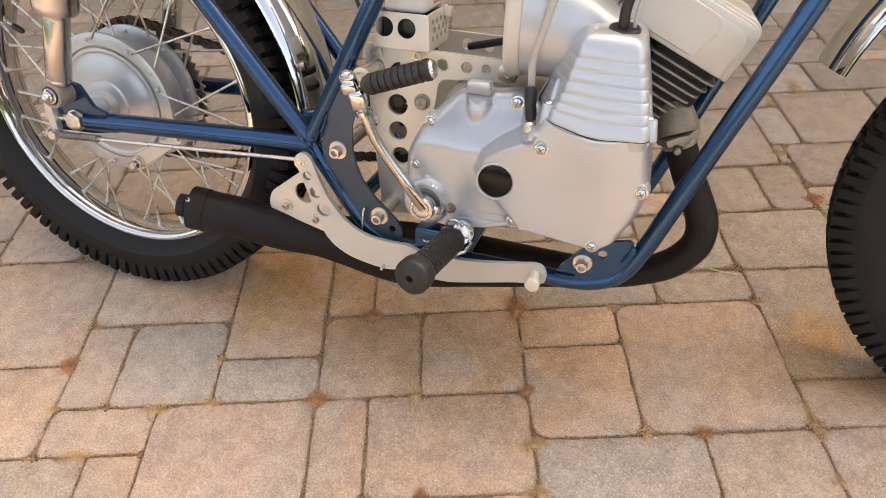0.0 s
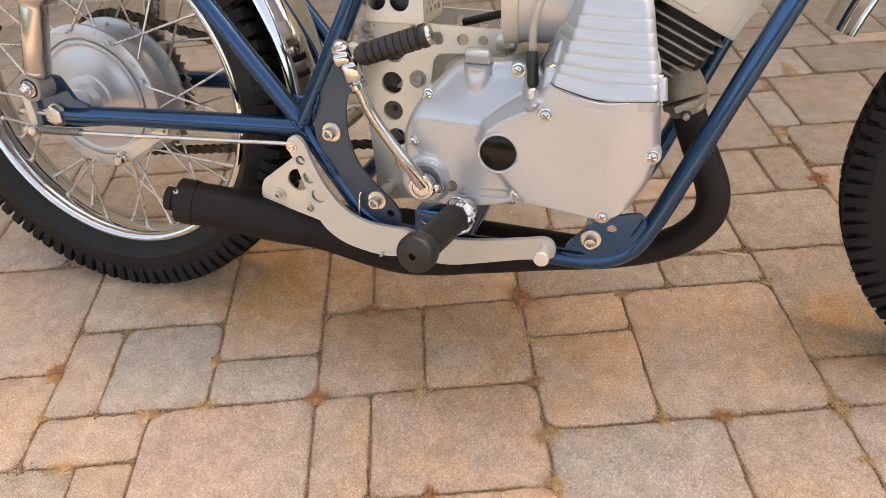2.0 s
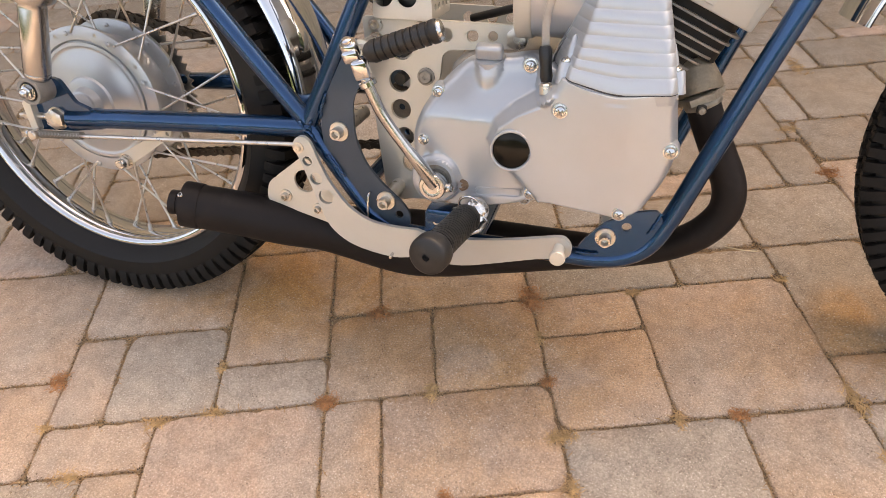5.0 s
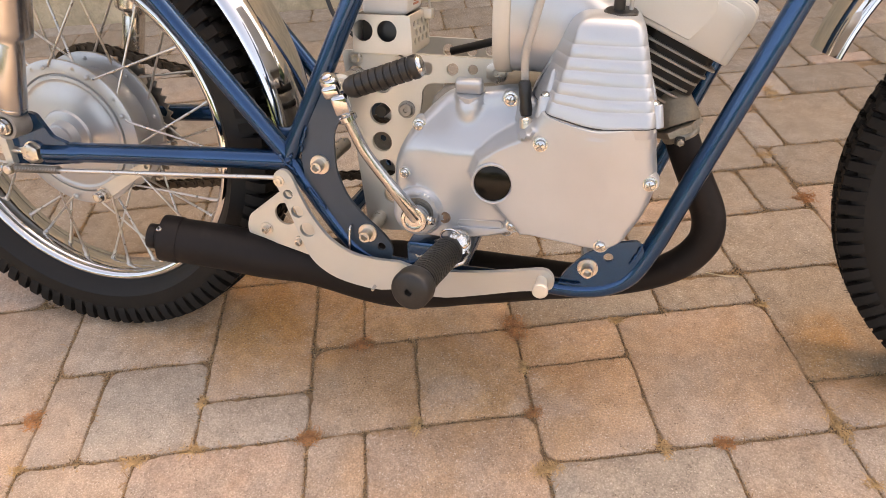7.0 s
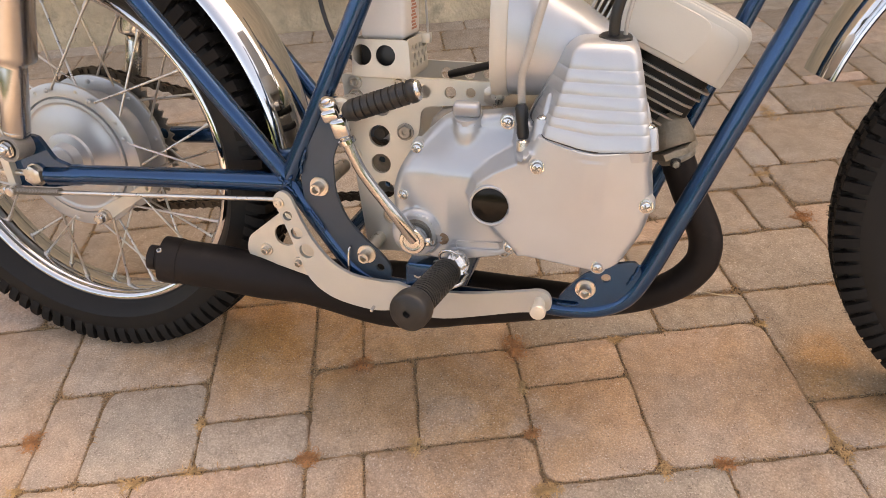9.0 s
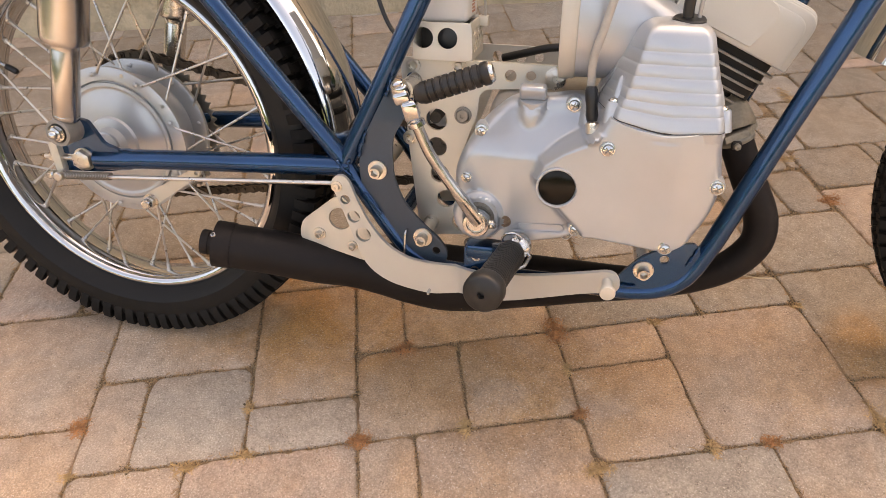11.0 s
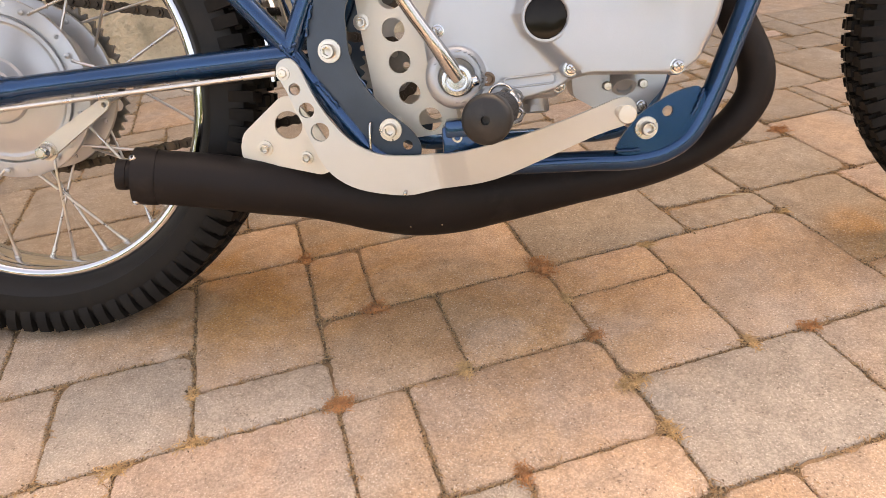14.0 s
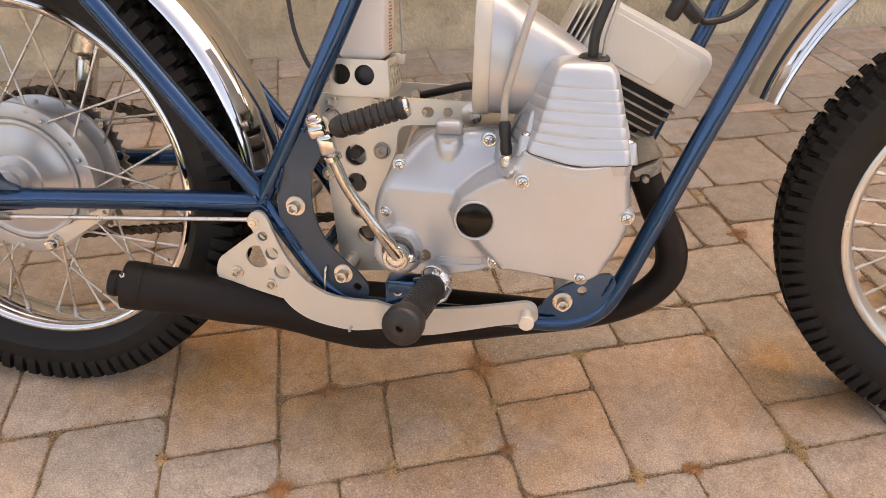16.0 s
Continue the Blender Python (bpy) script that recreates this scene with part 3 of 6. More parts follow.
    for _ in range(420):
        w, b = rnd.uniform(0, 2 * math.pi), rnd.choice((-1, 1)) * half * rnd.uniform(0.1, 0.92)
        r0 = tyre_r - 0.004 - 0.010 * max(0.0, abs(b) / half - 0.45)
        L, lean = rnd.uniform(0.003, 0.0075), rnd.uniform(-0.35, 0.35)
        o = len(verts)
        for rr, ww, e in ((r0, w, 0.0005), (r0 + L, w + lean * L / r0, 0.0002)):
            for sb, sw in ((-1, -0.6), (1, -0.6), (0, 1)):
                verts.append(C + np.array((rr * math.cos(ww + sw * e / rr), b + sb * e, rr * math.sin(ww + sw * e / rr))))
        faces += [tuple(o + i for i in q) for q in ((0, 1, 4, 3), (1, 2, 5, 4), (2, 0, 3, 5), (3, 4, 5))]
    hairs = solid("moulding_hair", verts, faces, RUBBER, wheel, "", 0)
    tagged(hairs, "short rubber moulding hairs on the tread", kind="stuff")

    # hub with two spoke flanges
    fl, fr = flange
    lathe("hub", (ca, 0, ch), [(0.02, -fr - 0.004), (hub_r - 0.012, -fr - 0.004), (hub_r - 0.003, -fr - 0.003), (hub_r, -fr), (hub_r, -fr + 0.006), (hub_r - 0.004, -fr + 0.0075), (hub_r - 0.021, -fr + 0.0085), (hub_r - 0.023, -fr + 0.014), (hub_r - 0.030, 0), (hub_r - 0.026, fl - 0.013), (hub_r - 0.004, fl - 0.008), (hub_r, fl - 0.006), (hub_r, fl - 0.001), (hub_r - 0.002, fl), (hub_r - 0.019, fl), (hub_r - 0.021, fl - 0.004), (0.03, fl - 0.004)], HUBMET, wheel, "silver full-width drum hub", 96)

    # spokes: one side laced from each flange, crossing
    n = 36
    for i in range(n):
        s = -1 if i % 2 else 1
        lead = 1 if (i // 2) % 2 else -1
        w_rim = 2 * math.pi * (i + 0.5) / n
        w_hub = w_rim + lead * radians(21)
        r_h = hub_r - 0.008
        b_h = s * (fl if s < 0 else fr) + s * (0.0015 if lead > 0 else -0.006)
        p0 = np.array((ca + r_h * math.cos(w_hub), b_h, ch + r_h * math.sin(w_hub)))
        r_r = rim_r - 0.0165
        p1 = np.array((ca + r_r * math.cos(w_rim), s * 0.006, ch + r_r * math.sin(w_rim)))
        u = (p1 - p0) / np.linalg.norm(p1 - p0)
        inward = np.array((0, -s * 1.0, 0))
        L = np.linalg.norm(p1 - p0)
        path = [p0 + inward * 0.006 * lead, p0 + inward * 0.001 * lead, p0 + u * 0.003, p0 + u * (L - 0.016), p0 + u * (L - 0.0158), p0 + u * (L - 0.004), p0 + u * (L - 0.0035), p0 + u * (L + 0.002)]
        tube("spoke", path, [0.0032, 0.0019, 0.0018, 0.0018, 0.0030, 0.0030, 0.0042, 0.0042], SPOKE, wheel, "", 8)
    q = radians(154)
    inward = np.array((-math.cos(q), 0, -math.sin(q)))
    if turn is None:
        foot = C + inward * -(rim_r - 0.017)
        stem = lathe("valve_stem", foot, [(0.0060, 0), (0.0060, 0.003), (0.0034, 0.0035), (0.0034, 0.020)], STEEL, wheel, "", 14, axis=inward)
        lathe("valve_cap", foot + inward * 0.014, [(0.0046, 0), (0.0050, 0.001), (0.0048, 0.016), (0.0034, 0.0185), (0.0004, 0.019)], PLASTIC, stem, "black plastic valve cap", 16, axis=inward)
    if turn is not None:
        wheel.matrix_basis = turn
    return wheel


STEER = Matrix.Translation((1.377, 0.0266, 0.0)) @ Matrix.Rotation(radians(-12.9), 4, "Z") @ Matrix.Translation((-1.377, 0, 0))
rear_wheel = build_wheel("rear_wheel", (0.0, HUB_H), 0.2465, 0.3225, 0.054, 0.109, (0.034, 0.034), 90, "chrome spoked rear wheel with knobbly tyre")
front_wheel = build_wheel("front_wheel", (1.376, 0.315), 0.2285, 0.3115, 0.045, 0.070, (0.030, 0.030), 97, "satin aluminium spoked front wheel with knobbly tyre", STEER, RIMALU)

# rear brake plate, axle, sprocket
lathe("brake_plate", (0, -0.030, HUB_H), [(0.085, -0.004), (0.087, 0.004), (0.0865, 0.0055), (0.082, 0.006), (0.080, 0.0045), (0.077, 0.0045), (0.070, 0.0075), (0.050, 0.0115), (0.040, 0.0125), (0.038, 0.016), (0.034, 0.0175), (0.026, 0.0185), (0.022, 0.030), (0.019, 0.031), (0.018, 0.062), (0.008, 0.064)], HUBMET, rear_wheel, "silver domed brake back plate", 80)
for k in range(9):
    w = radians(20 + 40 * k)
    lathe("rivet", (0.1 * math.cos(w), -0.038, HUB_H + 0.1 * math.sin(w)), [(0.0036, 0), (0.0034, 0.0012), (0.002, 0.0022), (0.0004, 0.0025)], HUBMET, rear_wheel, "", 12)


for k in range(9):
    w = radians(10 + 40 * k)
    lathe("rivet", (0.1 * math.cos(w), 0.0258, HUB_H + 0.1 * math.sin(w)), [(0.0036, -0.004), (0.0034, 0.0012), (0.002, 0.0022), (0.0004, 0.0025)], HUBMET, rear_wheel, "", 12)


def build_sprocket(name, centre, r, teeth, b, thick, parent, holes):
    pts = []
    for i in range(teeth):
        for q, rr in ((0.0, r - 0.0065), (0.22, r - 0.0045), (0.42, r), (0.58, r), (0.78, r - 0.0045)):
            w = 2 * math.pi * (i + q) / teeth
            pts.append((centre[0] + rr * math.cos(w), centre[1] + rr * math.sin(w)))
    hl = [(centre[0] + holes[1] * math.cos(2 * math.pi * i / holes[0] + 0.2), centre[1] + holes[1] * math.sin(2 * math.pi * i / holes[0] + 0.2), holes[2]) for i in range(holes[0])]
    return plate(name, pts, hl, b, thick, SPROCKET, parent, "worn grey steel chain sprocket")


build_sprocket("sprocket", (0, HUB_H), 0.117, 58, 0.047, 0.004, rear_wheel, (12, 0.101, 0.0085))
hexbolt("axle_nut", (0.004, -0.112, 0.317), 0.0125, ZINC, bike, "large zinc plated hexagon axle nut", washer=0.016, length=0.75)
tube("axle", [(0, -0.112, HUB_H), (0, 0.125, HUB_H)], 0.0075, ZINC, bike, "steel rear axle")

# brake arm and rod with spring
plate("brake_arm", fillet([(0.056, 0.236), (0.066, 0.233), (0.078, 0.243), (0.150, 0.289), (0.154, 0.299), (0.143, 0.301), (0.060, 0.256), (0.053, 0.246)], 0.006), [(0.146, 0.294, 0.003)], -0.075, 0.005, PLATE, bike, "aluminium brake torque arm")
hexbolt("torque_arm_bolt", (0.066, -0.075, 0.245), 0.0082, ZINC, bike, "", washer=0.0115, length=0.9)
hexbolt("torque_arm_nut", (0.066, -0.0830, 0.245), 0.0070, STEEL, bike, "", washer=0.0072, length=0.9)
tube("torque_arm_stud", [(0.066, -0.070, 0.245), (0.066, -0.092, 0.245)], 0.0042, ZINC, bike)
tube("brake_rod", spline([(-0.030, -0.128, 0.2965), (0.05, -0.127, 0.2995), (0.20, -0.126, 0.3075), (0.368, -0.124, 0.3165)], 6), 0.0029, SPOKE, bike, "bright thin steel brake rod", 12)
coil = [(-0.018 + 0.07 * i / 340, -0.128 + 0.0048 * math.cos(2 * math.pi * i / 12), 0.297 + 0.0038 * i / 340 + 0.0048 * math.sin(2 * math.pi * i / 12)) for i in range(341)]
tube("return_spring", coil, 0.0008, SPROCKET, bike, "small rusty coil spring on the brake rod", 6)
hexbolt("rod_adjuster", (-0.036, -0.128, 0.2965), 0.0062, STEEL, bike, "", axis=(-1, 0, 0), length=1.4)
lathe("rod_trunnion", (-0.026, -0.118, 0.2965), [(0.0068, 0), (0.0068, 0.018), (0.005, 0.0195), (0.001, 0.0195)], ZINC, bike, "", 20)
plate("chain_adjuster", fillet([(-0.041, 0.340), (-0.028, 0.342), (-0.026, 0.300), (-0.037, 0.296)], 0.003), [], -0.122, 0.016, PLATE, bike, "grey alloy chain adjuster block")
hexbolt("adjuster_nut", (-0.040, -0.115, 0.318), 0.0055, ZINC, bike, "", axis=(-1, 0, 0), length=1.2)
tube("adjuster_screw", [(-0.056, -0.115, 0.318), (-0.008, -0.115, 0.318)], 0.0032, ZINC, bike)


# ---- shock absorbers
def build_shock(b, near):
    base, top = np.array((0.0005, b, 0.372)), np.array((0.100, b, 0.76))
    ax = top - base
    body = lathe("shock_absorber", base, [(0.0080, 0.0), (0.0108, 0.0006), (0.0139, 0.0025), (0.0159, 0.0062), (0.0168, 0.0105), (0.0164, 0.0115), (0.0169, 0.0130), (0.0168, 0.098), (0.0163, 0.100), (0.0169, 0.102), (0.0171, 0.106), (0.0241, 0.1065), (0.0270, 0.1078), (0.0282, 0.111), (0.0286, 0.116), (0.0286, 0.40), (0.0166, 0.402)], SHOCKMET if near else STEEL, bike, "polished chrome shock absorber with shroud", 40, axis=ax)
    lathe("eye", (-0.004, b + 0.016, 0.3605), [(0.0105, 0), (0.0178, 0.0), (0.0182, 0.002), (0.0182, 0.030), (0.0178, 0.032), (0.0135, 0.032), (0.0130, 0.029), (0.0110, 0.029)], CAST_RAW, body, "shock absorber eye with rubber bush", 32)
    lathe("bush", (-0.004, b + 0.016, 0.3605), [(0.0128, 0.004), (0.0128, 0.030), (0.006, 0.031)], GRIP, body, "", 28)
    hexbolt("eye_nut", (-0.004, b - 0.0155, 0.3605), 0.0084, STEEL, body, "", washer=0.011, length=0.8)
    lathe("dome", (-0.004, b - 0.022, 0.3605), [(0.0062, 0), (0.006, 0.004), (0.004, 0.0065), (0.0006, 0.0075)], STEEL, body, "", 20)
    return body


build_shock(-0.124, True)
build_shock(0.124, False)


# ---- drive chain
def build_chain():
    R, r2, c2 = 0.1125, 0.036, (0.47, 0.305)
    links = []
    pitch = 0.0159
    dx, dz = c2[0], c2[1] - HUB_H
    L = math.hypot(dx, dz)
    base = math.atan2(dz, dx)
    phi = math.acos((R - r2) / L)
    path = []
    for i in range(40):
        w = base + phi + (2 * math.pi - 2 * phi) * i / 39
        path.append((R * math.cos(w), HUB_H + R * math.sin(w)))
    for i in range(14):
        w = base - phi + 2 * phi * i / 13
        path.append((c2[0] + r2 * math.cos(w), c2[1] + r2 * math.sin(w)))
    path.append(path[0])
    cum = [0]
    for p, q in zip(path, path[1:]):
        cum.append(cum[-1] + math.hypot(q[0] - p[0], q[1] - p[1]))
    n = int(cum[-1] / pitch)
    xs, zs = [p[0] for p in path], [p[1] for p in path]
    node = [(np.interp(cum[-1] * i / n, cum, xs), np.interp(cum[-1] * i / n, cum, zs)) for i in range(n)]
    geos = []
    for i in range(n):
        p, q = node[i], node[(i + 1) % n]
        w = math.atan2(q[1] - p[1], q[0] - p[0])
        off = 0.0055 if i % 2 else 0.0038
        for s in (-1, 1):
            m = Matrix.Translation((p[0], 0.049 + s * off, p[1])) @ Matrix.Rotation(-w, 4, "Y")
            out = []
            for e, c in ((1, 0.0159), (-1, 0.0)):
                for kk in range(5):
                    ww = (-90 + 45 * kk) if e > 0 else (90 + 45 * kk)
                    out.append((c + 0.0068 * math.cos(radians(ww)), 0.0068 * math.sin(radians(ww))))
                out.append((0.008, 0.0046 * e))
            k = len(out)
            v = [np.array(m @ Vector((a, -0.0008, h))) for a, h in out] + [np.array(m @ Vector((a, 0.0008, h))) for a, h in out]
            f = [tuple(range(k)), tuple(range(2 * k - 1, k - 1, -1))] + [(j, (j + 1) % k, k + (j + 1) % k, k + j) for j in range(k)]
            geos.append((v, f))
        geos.append(tube_geo([(p[0], 0.040, p[1]), (p[0], 0.058, p[1])], 0.0034, 8))
    v, f = join(*geos)
    return solid("drive_chain", v, f, CHAINMAT, bike, "oily brown roller drive chain", 40)


build_chain()
build_sprocket("drive_sprocket", (0.47, 0.305), 0.040, 18, 0.047, 0.004, bike, (6, 0.022, 0.005))


# ---- mudguards
def build_mudguard(name, centre, r, half, w0, w1, label, crown=0.020):
    """A rolled chrome mudguard: curved across, with beaded edges."""
    prof = []
    for i in range(15):
        s = -1 + 2 * i / 14
        prof.append((r + crown * (1 - abs(s) ** 2.4), s * half))
    edge = [(r - 0.004, -half - 0.0005), (r - 0.006, -half + 0.003)]
    prof = edge[::-1] + prof + [(r - 0.004, half + 0.0005), (r - 0.006, half - 0.003)]
    inner = [(q - 0.0016, b * 0.985) for q, b in prof][::-1]
    loop = prof + inner
    k, seg = len(loop), 60
    verts, faces = [], []
    for j in range(seg + 1):
        w = radians(w0 + (w1 - w0) * j / seg)
        for q, b in loop:
            verts.append((centre[0] + q * math.cos(w), b, centre[1] + q * math.sin(w)))
    for j in range(seg):
        for i in range(k):
            faces.append((j * k + i, (j + 1) * k + i, (j + 1) * k + (i + 1) % k, j * k + (i + 1) % k))
    faces.append(tuple(range(k)))
    faces.append(tuple(range((seg + 1) * k - 1, seg * k - 1, -1)))
    return solid(name, verts, faces, CHROME, bike, label, 60)


build_mudguard("rear_mudguard", (0.0, HUB_H), 0.348, 0.057, -2, 100, "polished chrome rear mudguard")
front_guard = build_mudguard("front_mudguard", (1.3817, 0.371), 0.3657, 0.0513, 62, 166.5, "polished chrome front mudguard", 0.030)
front_guard.matrix_basis = STEER @ Matrix.Translation((0, 0.018, 0))
CLAMP = surf("browned_clamp_steel", (0.38, 0.34, 0.28), 0.5, 0.7, 0.35, 40, 500, 0.2, 0.0004)
# ---- exhaust: header, silencer and its bracket
EX = [(0.2165, -0.1312, 0.2160, 0.0302), (0.245, -0.1245, 0.2105, 0.0306), (0.277, -0.116, 0.2040, 0.0311), (0.33, -0.101, 0.1905, 0.0315), (0.375, -0.081, 0.1797, 0.0330), (0.415, -0.070, 0.1710, 0.0372), (0.455, -0.060, 0.1625, 0.0430), (0.50, -0.0495, 0.1560, 0.0475), (0.55, -0.0370, 0.1512, 0.0450), (0.60, -0.0310, 0.1532, 0.0398), (0.65, -0.0300, 0.1572, 0.0345), (0.70, -0.0280, 0.1610, 0.0290), (0.75, -0.0270, 0.1650, 0.0242), (0.795, -0.0290, 0.1740, 0.0220), (0.838, -0.036, 0.1900, 0.0198), (0.873, -0.048, 0.2170, 0.0198), (0.8935, -0.053, 0.2460, 0.0198), (0.8985, -0.055, 0.2700, 0.0197), (0.8930, -0.055, 0.2970, 0.0196), (0.8720, -0.055, 0.3370, 0.0194), (0.8540, -0.054, 0.3740, 0.0192), (0.8480, -0.052, 0.3880, 0.0192)]
ex = spline(EX, 7)
v, f = tube_geo([q[:3] for q in ex], [q[3] for q in ex], 36)
exhaust = solid("exhaust", v, f, PIPEMAT, bike, "satin black painted exhaust pipe and silencer", 60)
AX = (-0.955, -0.235, 0.180)
lathe("end_cap", (0.2180, -0.1309, 0.2157), [(0.018, -0.004), (0.0312, -0.004), (0.0317, -0.002), (0.0317, 0.0185), (0.0312, 0.0200), (0.026, 0.0205), (0.0168, 0.0207), (0.0160, 0.0215), (0.0160, 0.028), (0.0168, 0.0285), (0.0168, 0.0375), (0.0162, 0.0385), (0.0135, 0.0385), (0.0130, 0.020), (0.001, 0.019)], PIPEMAT, exhaust, "black silencer end cap with outlet", 40, axis=AX)
for e in (49, -53, 151):
    d = Vector((-0.23 * math.cos(radians(e)) + 0.18 * math.sin(radians(e)), -math.cos(radians(e)), math.sin(radians(e)))).normalized()
    lathe("cap_screw", tuple(Vector((0.2180, -0.1309, 0.2157)) + 0.009 * Vector(AX) + d * 0.0312), [(0.0040, -0.001), (0.0040, 0.0014), (0.003, 0.0028), (0.0022, 0.0030), (0.0018, 0.0014), (0.0004, 0.0014)], STEEL, exhaust, "", 16, axis=tuple(d))
for at in ((0.4937, -0.0898, 0.1300), (0.531, -0.0850, 0.1290)):
    lathe("paint_chip", at, [(0.0011, -0.002), (0.0011, 0.0006), (0.0002, 0.0008)], STEEL, exhaust, "tiny bare chip in the paint", 10, axis=(0, -0.83, -0.55))
lathe("exhaust_clamp", (0.8495, -0.0525, 0.3850), [(0.018, -0.002), (0.0205, -0.002), (0.0212, 0.000), (0.0212, 0.003), (0.0205, 0.004), (0.0205, 0.005), (0.0226, 0.006), (0.0226, 0.0135), (0.0215, 0.0145), (0.018, 0.0145)], CLAMP, exhaust, "browned steel exhaust collar nut", 36, axis=(-0.43, 0.02, 0.90), hexed=(6, 7))
block("clamp_ear", (0.8405, -0.0795, 0.3795), (0.8515, -0.0715, 0.3895), DARK, exhaust, "dark steel ear of the exhaust collar", 0.0025)
hexbolt("clamp_bolt", (0.8460, -0.0795, 0.3845), 0.0036, CLAMP, exhaust, "", length=1.1)
plate("silencer_bracket", fillet([(0.364, 0.291), (0.317, 0.254), (0.312, 0.240), (0.312, 0.226), (0.40, 0.202), (0.425, 0.21), (0.40, 0.26), (0.376, 0.292)], [0.004, 0.006, 0.006, 0.006, 0.004, 0.01, 0.01, 0.004]), [(0.3695, 0.260, 0.0155)], -0.108, 0.004, PLATE, bike, "drilled beige-grey aluminium silencer bracket")
allen("bracket_bolt", (0.3396, -0.1085, 0.2362), 0.0052, ZINC, bike, "", washer=0.0088)
allen("bracket_bolt", (0.3852, -0.1085, 0.2222), 0.0048, ZINC, bike, "", washer=0.0075)


# ---- brake pedal
FOLDS = [(0.529 + 0.0085 * i, 0.2246, 0.167) for i in range(5)]


def pedal_lateral(a, h):
    """A joggle outwards past the frame, then a steady outward lean to the button."""
    q = a + 0.167 * (h - 0.2246)
    if q < 0.563:
        return -0.134 - 0.019 * max(0.0, min(1.0, (q - 0.529) / 0.034))
    return -0.153 - (q - 0.563) / 0.16 * 0.060


PEDAL = spline([(0.3715, 0.318), (0.376, 0.3285), (0.386, 0.331), (0.395, 0.323), (0.404, 0.300), (0.4175, 0.272), (0.440, 0.243), (0.467, 0.2265), (0.498, 0.2215), (0.530, 0.2215), (0.553, 0.2235), (0.590, 0.232), (0.640, 0.247), (0.690, 0.2665), (0.7125, 0.2755), (0.7225, 0.2735), (0.7265, 0.2635), (0.7205, 0.252), (0.690, 0.240), (0.640, 0.216), (0.595, 0.196), (0.553, 0.1865), (0.525, 0.1815), (0.496, 0.178), (0.455, 0.185), (0.430, 0.196), (0.412, 0.213), (0.401, 0.238), (0.391, 0.266), (0.380, 0.297)], 3, closed=True)
pedal = plate("brake_pedal", PEDAL, [(0.3885, 0.2995, 0.0063), (0.3985, 0.2770, 0.0082), (0.4100, 0.2530, 0.0100)], 0, 0.0062, PEDALMAT, bike, "long drilled beige-grey aluminium brake pedal", lateral=pedal_lateral, folds=FOLDS)
lathe("pedal_pin", (0.7135, -0.208, 0.2625), [(0.0060, -0.003), (0.0060, 0.022), (0.0080, 0.0225), (0.0084, 0.024), (0.0084, 0.0275), (0.0076, 0.0288), (0.001, 0.0292)], PLATE, pedal, "round aluminium pedal button", 28)
hexbolt("clevis_bolt", (0.3785, -0.134, 0.3165), 0.0042, ZINC, pedal, "", washer=0.0072)
lathe("pedal_stop", (0.497, -0.134, 0.1825), [(0.0022, -0.002), (0.0022, 0.010), (0.0015, 0.0112), (0.0002, 0.0114)], STEEL, pedal, "", 12)
tube("spring_hook", spline([(0.459, -0.112, 0.213), (0.4605, -0.121, 0.226), (0.4620, -0.121, 0.252), (0.463, -0.117, 0.2575), (0.4635, -0.108, 0.256)], 5), 0.0016, STEEL, bike, "thin steel pedal return hook", 8)


# ---- footrest
PEG0, PEG1 = np.array((0.6048, -0.1755, 0.2691)), np.array((0.5854, -0.2850, 0.2715))
pax = PEG1 - PEG0
prof = [(0.008, 0.0), (0.0158, 0.001), (0.0168, 0.004)]
for i in range(17):
    d = 0.008 + i * 0.0044
    prof += [(0.0172, d), (0.0172, d + 0.0027), (0.0160, d + 0.0030), (0.0160, d + 0.0040)]
prof += [(0.0178, 0.084), (0.0205, 0.088), (0.0216, 0.092), (0.0216, 0.104), (0.0205, 0.1075), (0.0175, 0.1095), (0.004, 0.1105), (0.0035, 0.104), (0.0005, 0.104)]
footrest = lathe("footrest", PEG0, prof, GRIP, bike, "ribbed black rubber footrest", 36, axis=pax, smooth=45)
block("footrest_bracket", (0.541, -0.135, 0.205), (0.585, -0.105, 0.250), BLUE, bike, "blue painted folding footrest bracket", 0.003)
block("bracket_tongue", (0.545, -0.142, 0.2385), (0.604, -0.115, 0.2565), BLUE, bike, "", 0.003)
lathe("bracket_hole", (0.557, -0.1352, 0.238), [(0.0055, -0.002), (0.0055, 0.0004), (0.0035, 0.0005), (0.003, -0.0015), (0.0004, -0.0016)], ZINC, bike, "", 18)
lathe("bracket_hole", (0.556, -0.1352, 0.219), [(0.0060, -0.002), (0.0060, 0.0003), (0.0042, 0.0004), (0.004, -0.0016), (0.0004, -0.0017)], DARK, bike, "", 18)
lathe("pivot_washer", (0.6135, -0.1660, 0.2750), [(0.0005, -0.001), (0.0145, 0.0), (0.0148, 0.0012), (0.0145, 0.0022), (0.0118, 0.0024), (0.0116, 0.0044), (0.0005, 0.0046)], STEEL, bike, "", 26, axis=(0.6, -0.6, 0.45))
hexbolt("footrest_pivot", (0.6160, -0.1685, 0.2770), 0.0080, STEEL, bike, "zinc plated footrest pivot bolt", washer=0.0105, axis=(0.6, -0.6, 0.45))
tube("footrest_clevis", [(0.578, -0.128, 0.246), (0.596, -0.148, 0.258), (0.6045, -0.178, 0.2690)], [0.010, 0.0105, 0.0105], BLUE, bike)
